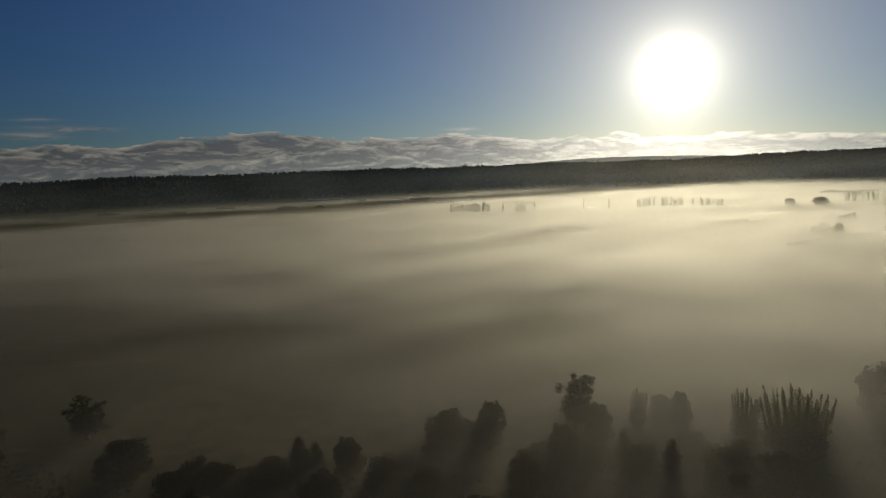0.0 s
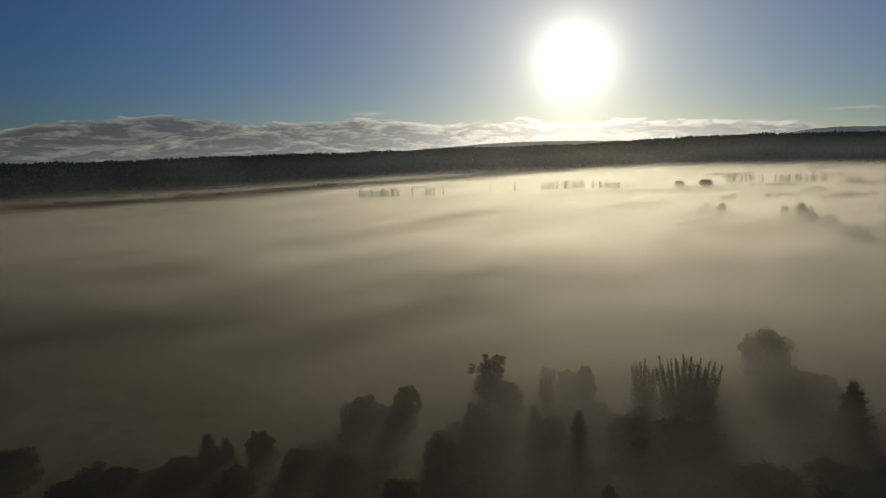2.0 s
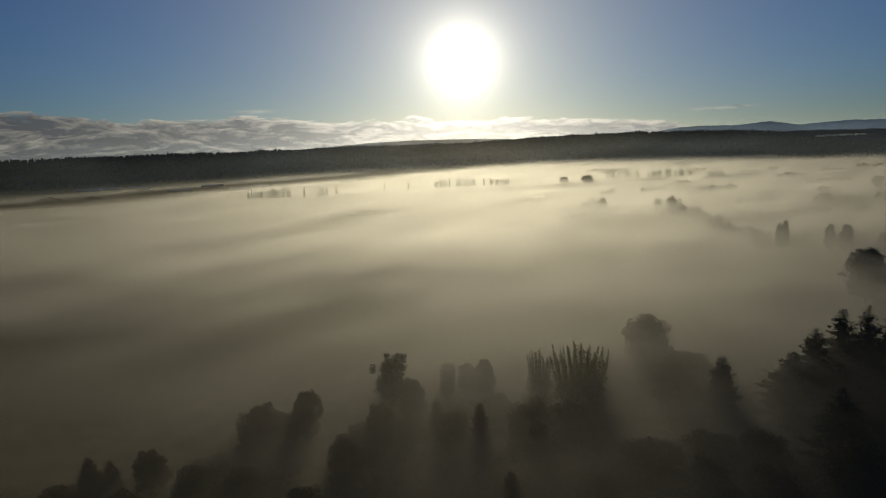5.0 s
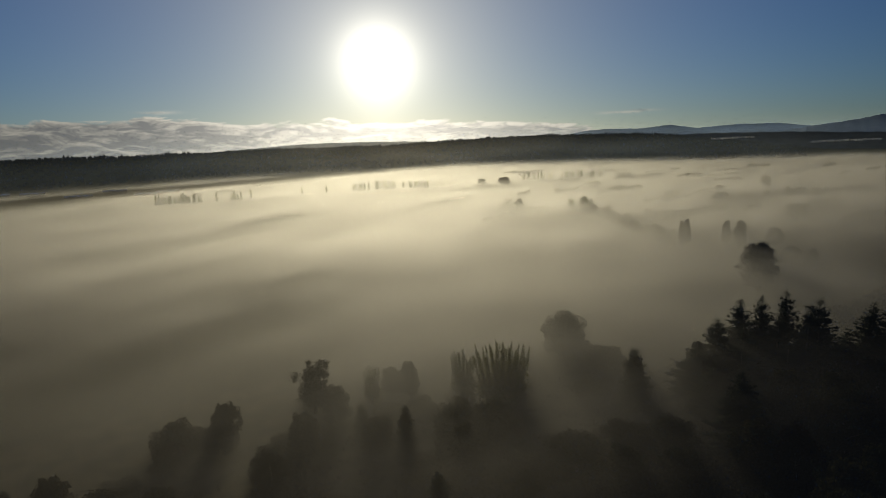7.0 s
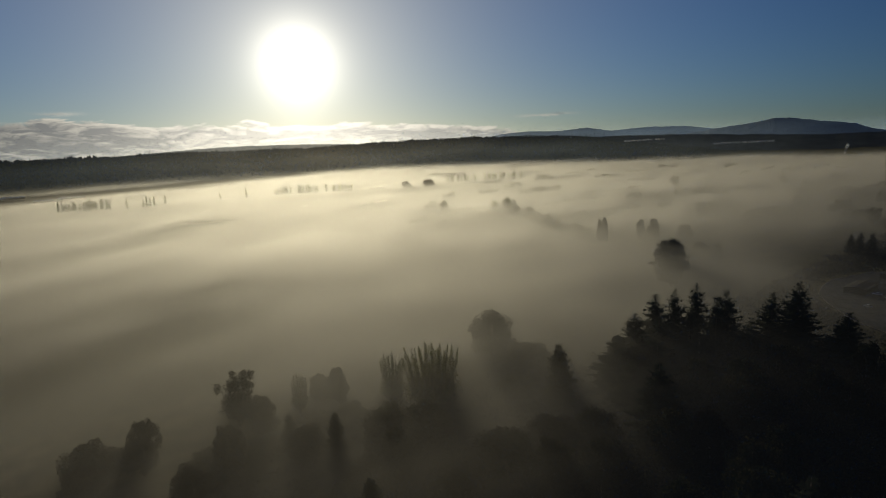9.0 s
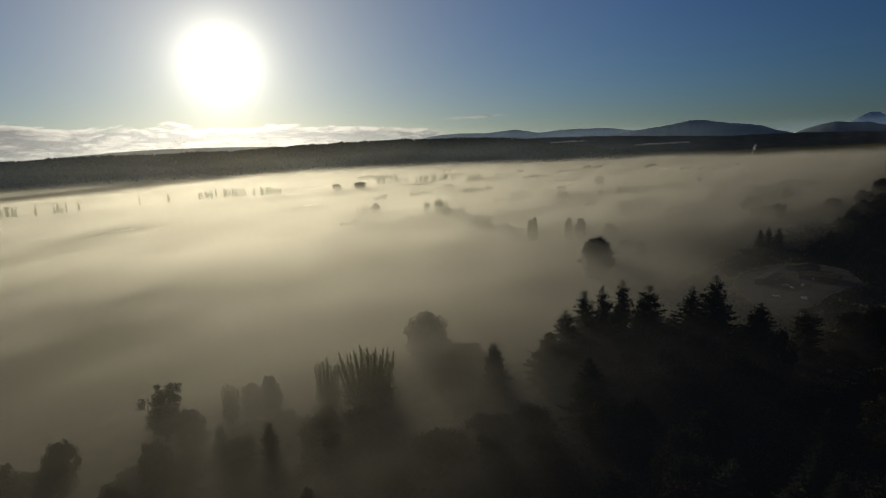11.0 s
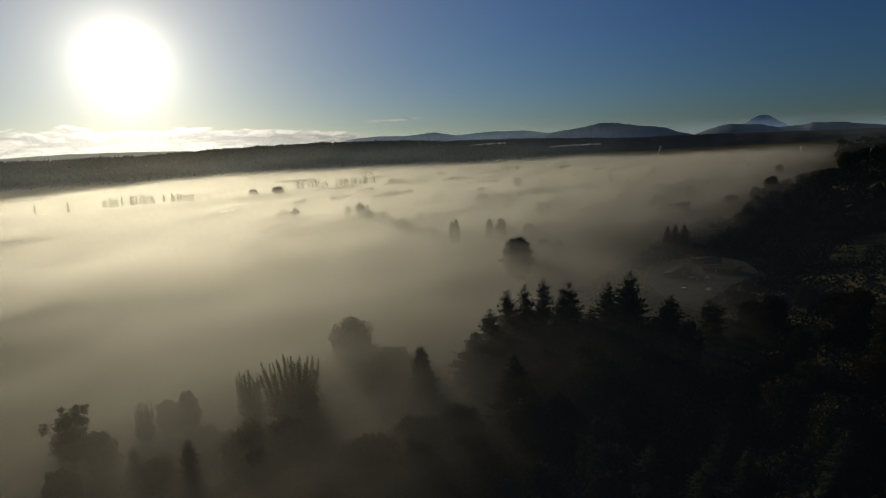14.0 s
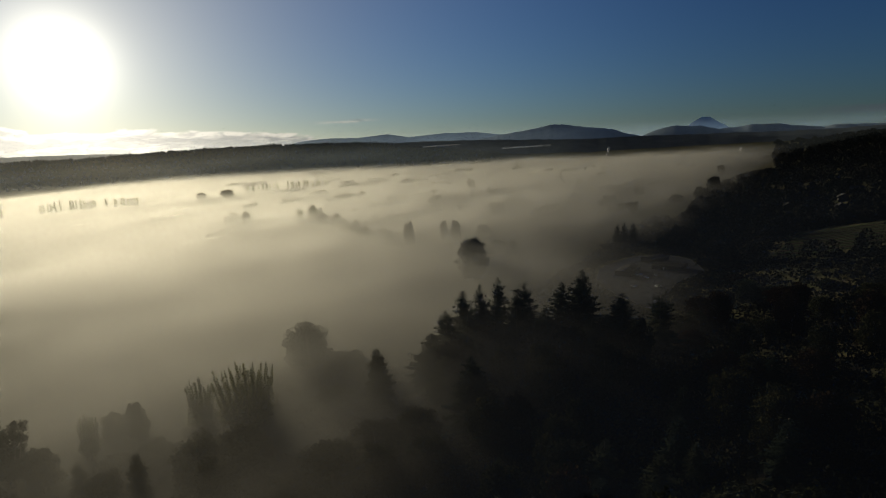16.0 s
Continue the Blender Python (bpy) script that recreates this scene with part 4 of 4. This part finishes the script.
yard = []
for i in range(10):
    (x0, y0), (x1, y1) = corners[i], corners[(i + 1) % 10]
    yard += [(x0, y0), ((x0 + x1) / 2 + dice.uniform(-2, 2), (y0 + y1) / 2 + dice.uniform(-2, 2))]
tagged(new("pavement", mesh_from("pavement", *slab(yard, 5.6, 0.7), [ASPHALT])), "dark asphalt yard beside the fog", "pavement", kind="structure")
for i in range(20):
    (x0, y0), (x1, y1) = yard[i], yard[(i + 1) % 20]
    ln = math.hypot(x1 - x0, y1 - y0)
    kerb = new("trim", mesh_from("kerb", *box(0, 0, 0, ln, 0.35, 0.16), [CONCRETE]))
    kerb.matrix_basis = pose((x0 + x1) / 2, (y0 + y1) / 2, 5.59, 0, 0, math.degrees(math.atan2(y1 - y0, x1 - x0)))
    tagged(kerb, "pale concrete kerb round the yard", "kerb", kind="structure")


def make_car():
    root = new("car")
    tagged(root, "silver parked car on the asphalt yard", "car", "parked cars")
    bm = bmesh.new()
    bmesh.ops.create_cube(bm, size=1.0, matrix=Matrix.LocRotScale((0, 0, 0.62), None, (4.4, 1.8, 0.6)))
    bmesh.ops.bevel(bm, geom=bm.edges[:], offset=0.14, segments=2, affect="EDGES")
    me = bpy.data.meshes.new("body")
    bm.to_mesh(me)
    bm.free()
    me.materials.append(CAR_PAINT)
    part("body", me, root)
    v = [(-1.5, -0.8, 0.9), (1.1, -0.8, 0.9), (1.1, 0.8, 0.9), (-1.5, 0.8, 0.9), (-1.1, -0.66, 1.42), (0.45, -0.66, 1.42), (0.45, 0.66, 1.42), (-1.1, 0.66, 1.42)]
    f = [(4, 5, 6, 7), (0, 1, 5, 4), (1, 2, 6, 5), (2, 3, 7, 6), (3, 0, 4, 7)]
    part("cabin", mesh_from("cabin", v, f, [GLASS]), root, "dark glazed cabin")
    part("roof", mesh_from("roof", *box(-0.32, 0, 1.42, 1.6, 1.34, 0.05), [CAR_PAINT]), root)
    v, f = stem([(0, -0.11, 0), (0, 0.11, 0)], [0.33, 0.33], 12)
    tyre = mesh_from("wheel", v, f + [tuple(range(11, -1, -1))], [RUBBER])
    for sx in (-1.4, 1.4):
        for sy in (-0.82, 0.82):
            part("wheel", tyre, root).location = (sx, sy, 0.33)
    return root


car = make_car()
for i, (x, y, turn) in enumerate([(402, 140, 20), (394, 143, 30), (398, 149, 100), (372, 128, 60), (336, 117, 10), (366, 141, 70)]):
    one = car if i == 0 else copy_thing(car, Matrix.Identity(4))
    one.matrix_basis = pose(x, y, 5.61, 0, 0, turn)


def strip(y0, y1, x, wide, lift, mat, name, label):
    """A raised bed that follows the slope."""
    v, f = [], []
    n = 24
    for i in range(n + 1):
        y = y0 + (y1 - y0) * i / n
        for dx, dz in ((-wide / 2, 0.0), (-wide * 0.3, lift), (wide * 0.3, lift), (wide / 2, 0.0)):
            px = x + dx - 0.12 * (y - y0)
            v.append((px, y, land(px, y) + dz + 0.25 + 0.08 * bumps(px, y, 3.0)))
    for i in range(n):
        for k in range(3):
            a = i * 4 + k
            f.append((a, a + 4, a + 5, a + 1))
    return mesh_from(name, v, f, [mat])


field = new("allotment")
tagged(field, "allotment field with parallel planted beds and bare paths", "field")
for i in range(15):
    x = 466 + i * 6.6
    cut = 8 * abs(bumps(x, 0, 9.0))
    part("bed", strip(19 + cut, 80 - cut, x, 4.4, 0.4, (CROP, SOIL)[i % 2], "bed", ""), field)

barn = make_house(60, 16, 4.5, 2.6, METAL_ROOF, SIDING, "barn", "long farm shed with a pale metal roof", "barn", 1, 5)
tagged(barn, group="farm sheds across the valley")
for i, (x, y, turn) in enumerate([(-353, 2020, 5), (-270, 2010, -4), (-141, 1749, 12), (12, 1700, -10), (-67, 1930, 3), (-400, 1985, 0), (60, 1760, 20)]):
    one = barn if i == 0 else copy_thing(barn, Matrix.Identity(4))
    drop(one, x, y, turn, 0.2)

# scrub and low hedges on the open fields below the far ridge
for i in range(18):
    a = -38 + i * 3.0 + dice.uniform(-0.7, 0.7)
    r = dice.uniform(1560, 1950)
    hedge(r * math.sin(radians(a)), r * math.cos(radians(a)), dice.uniform(6, 11), dice.uniform(20, 60))


# low tree lines standing in the fog
for i in range(64):
    a = 30 + 44 * dice.random()
    r = 750 + 1500 * dice.random()
    x, y = r * math.sin(radians(a)), r * math.cos(radians(a))
    if y > edge_y(x) + 60:
        hedge(x, y, dice.uniform(9, 15), dice.uniform(25, 110))


# a field hedge running away from the camera, and clumps sunk in the fog
for i in range(17):
    u = i / 16
    hedge(524 - 84 * u, 622 - 205 * u, 22 - 3 * u + dice.uniform(-1.5, 1.5), 16)
for x, y, tall, wide in [(754, 976, 13, 60), (818, 915, 12, 70), (753, 701, 13, 80), (797, 655, 15, 34), (1194, 862, 17, 60), (962, 655, 15, 45), (681, 447, 16, 26),
                         (748, 415, 12, 70), (787, 323, 12, 60), (1007, 378, 16, 40), (522, 365, 14, 16), (652, 970, 15, 24), (501, 762, 16, 14), (591, 591, 14, 10), (893, 1072, 13, 70),
                         (1604, 812, 16, 90), (1495, 659, 16, 60)]:
    hedge(x, y, tall, wide)


tagged(new("tree_lines", mesh_from("tree_lines", lines.verts, lines.faces, [LEAF])), "low hedges and tree lines half sunk in fog", "hedge", kind="stuff")

# ---- white drifts far off: chimney steam, fog beyond the ridge ----
def drift_material():
    m, t = material("white_steam")
    where = t.node("ShaderNodeTexCoord").outputs["Object"]
    n = t.noise(where, 0.12, 5.0)
    d = t.node("ShaderNodeBsdfPrincipled", {"Base Color": rgb(0.85, 0.85, 0.85), "Roughness": 1.0})
    tr = t.node("ShaderNodeBsdfTransparent")
    finish(t, t.node("ShaderNodeMixShader", (t.step(n, 0.35, 0.68, 0.02, 0.42), tr.outputs[0], d.outputs[0])).outputs[0])
    return m


STEAM = drift_material()


def drift(name, label, category, spots):
    bm = bmesh.new()
    for x, y, z, sx, sz in spots:
        bmesh.ops.create_icosphere(bm, subdivisions=2, radius=1.0, matrix=Matrix.LocRotScale((x, y, z), None, (sx, sx, sz)))
    for v in bm.verts:
        k = noise.noise_vector(v.co * 0.13)
        v.co += k * 2.0
    me = bpy.data.meshes.new(name)
    bm.to_mesh(me)
    bm.free()
    me.materials.append(STEAM)
    me.polygons.foreach_set("use_smooth", [True] * len(me.polygons))
    return tagged(new(name, me), label, category, kind="stuff")


for az_deg, r, z0, n in ((66.65, 2700, 22, 7), (77.5, 2500, 26, 3)):
    x, y = r * math.sin(radians(az_deg)), r * math.cos(radians(az_deg))
    drift("steam", "thin white steam column rising from a chimney", "steam", [(x + 1.6 * i + 0.3 * i * i, y, z0 + 5.0 * i, 2.2 + 0.6 * i, 4.5) for i in range(n)])
for az0, az1, r, el_deg in ((50.1, 53.1, 3330, -0.12), (57.4, 61.6, 3330, -0.58)):
    pts = []
    for i in range(16):
        a = radians(az0 + (az1 - az0) * i / 15)
        pts.append((r * math.sin(a), r * math.cos(a), H + r * math.tan(radians(el_deg)) + dice.uniform(-1, 1) + 5 * (i / 15 - 0.5), 14, 4))
    drift("fog_patch", "white strip of sunlit fog beyond the ridge", "fog", pts)
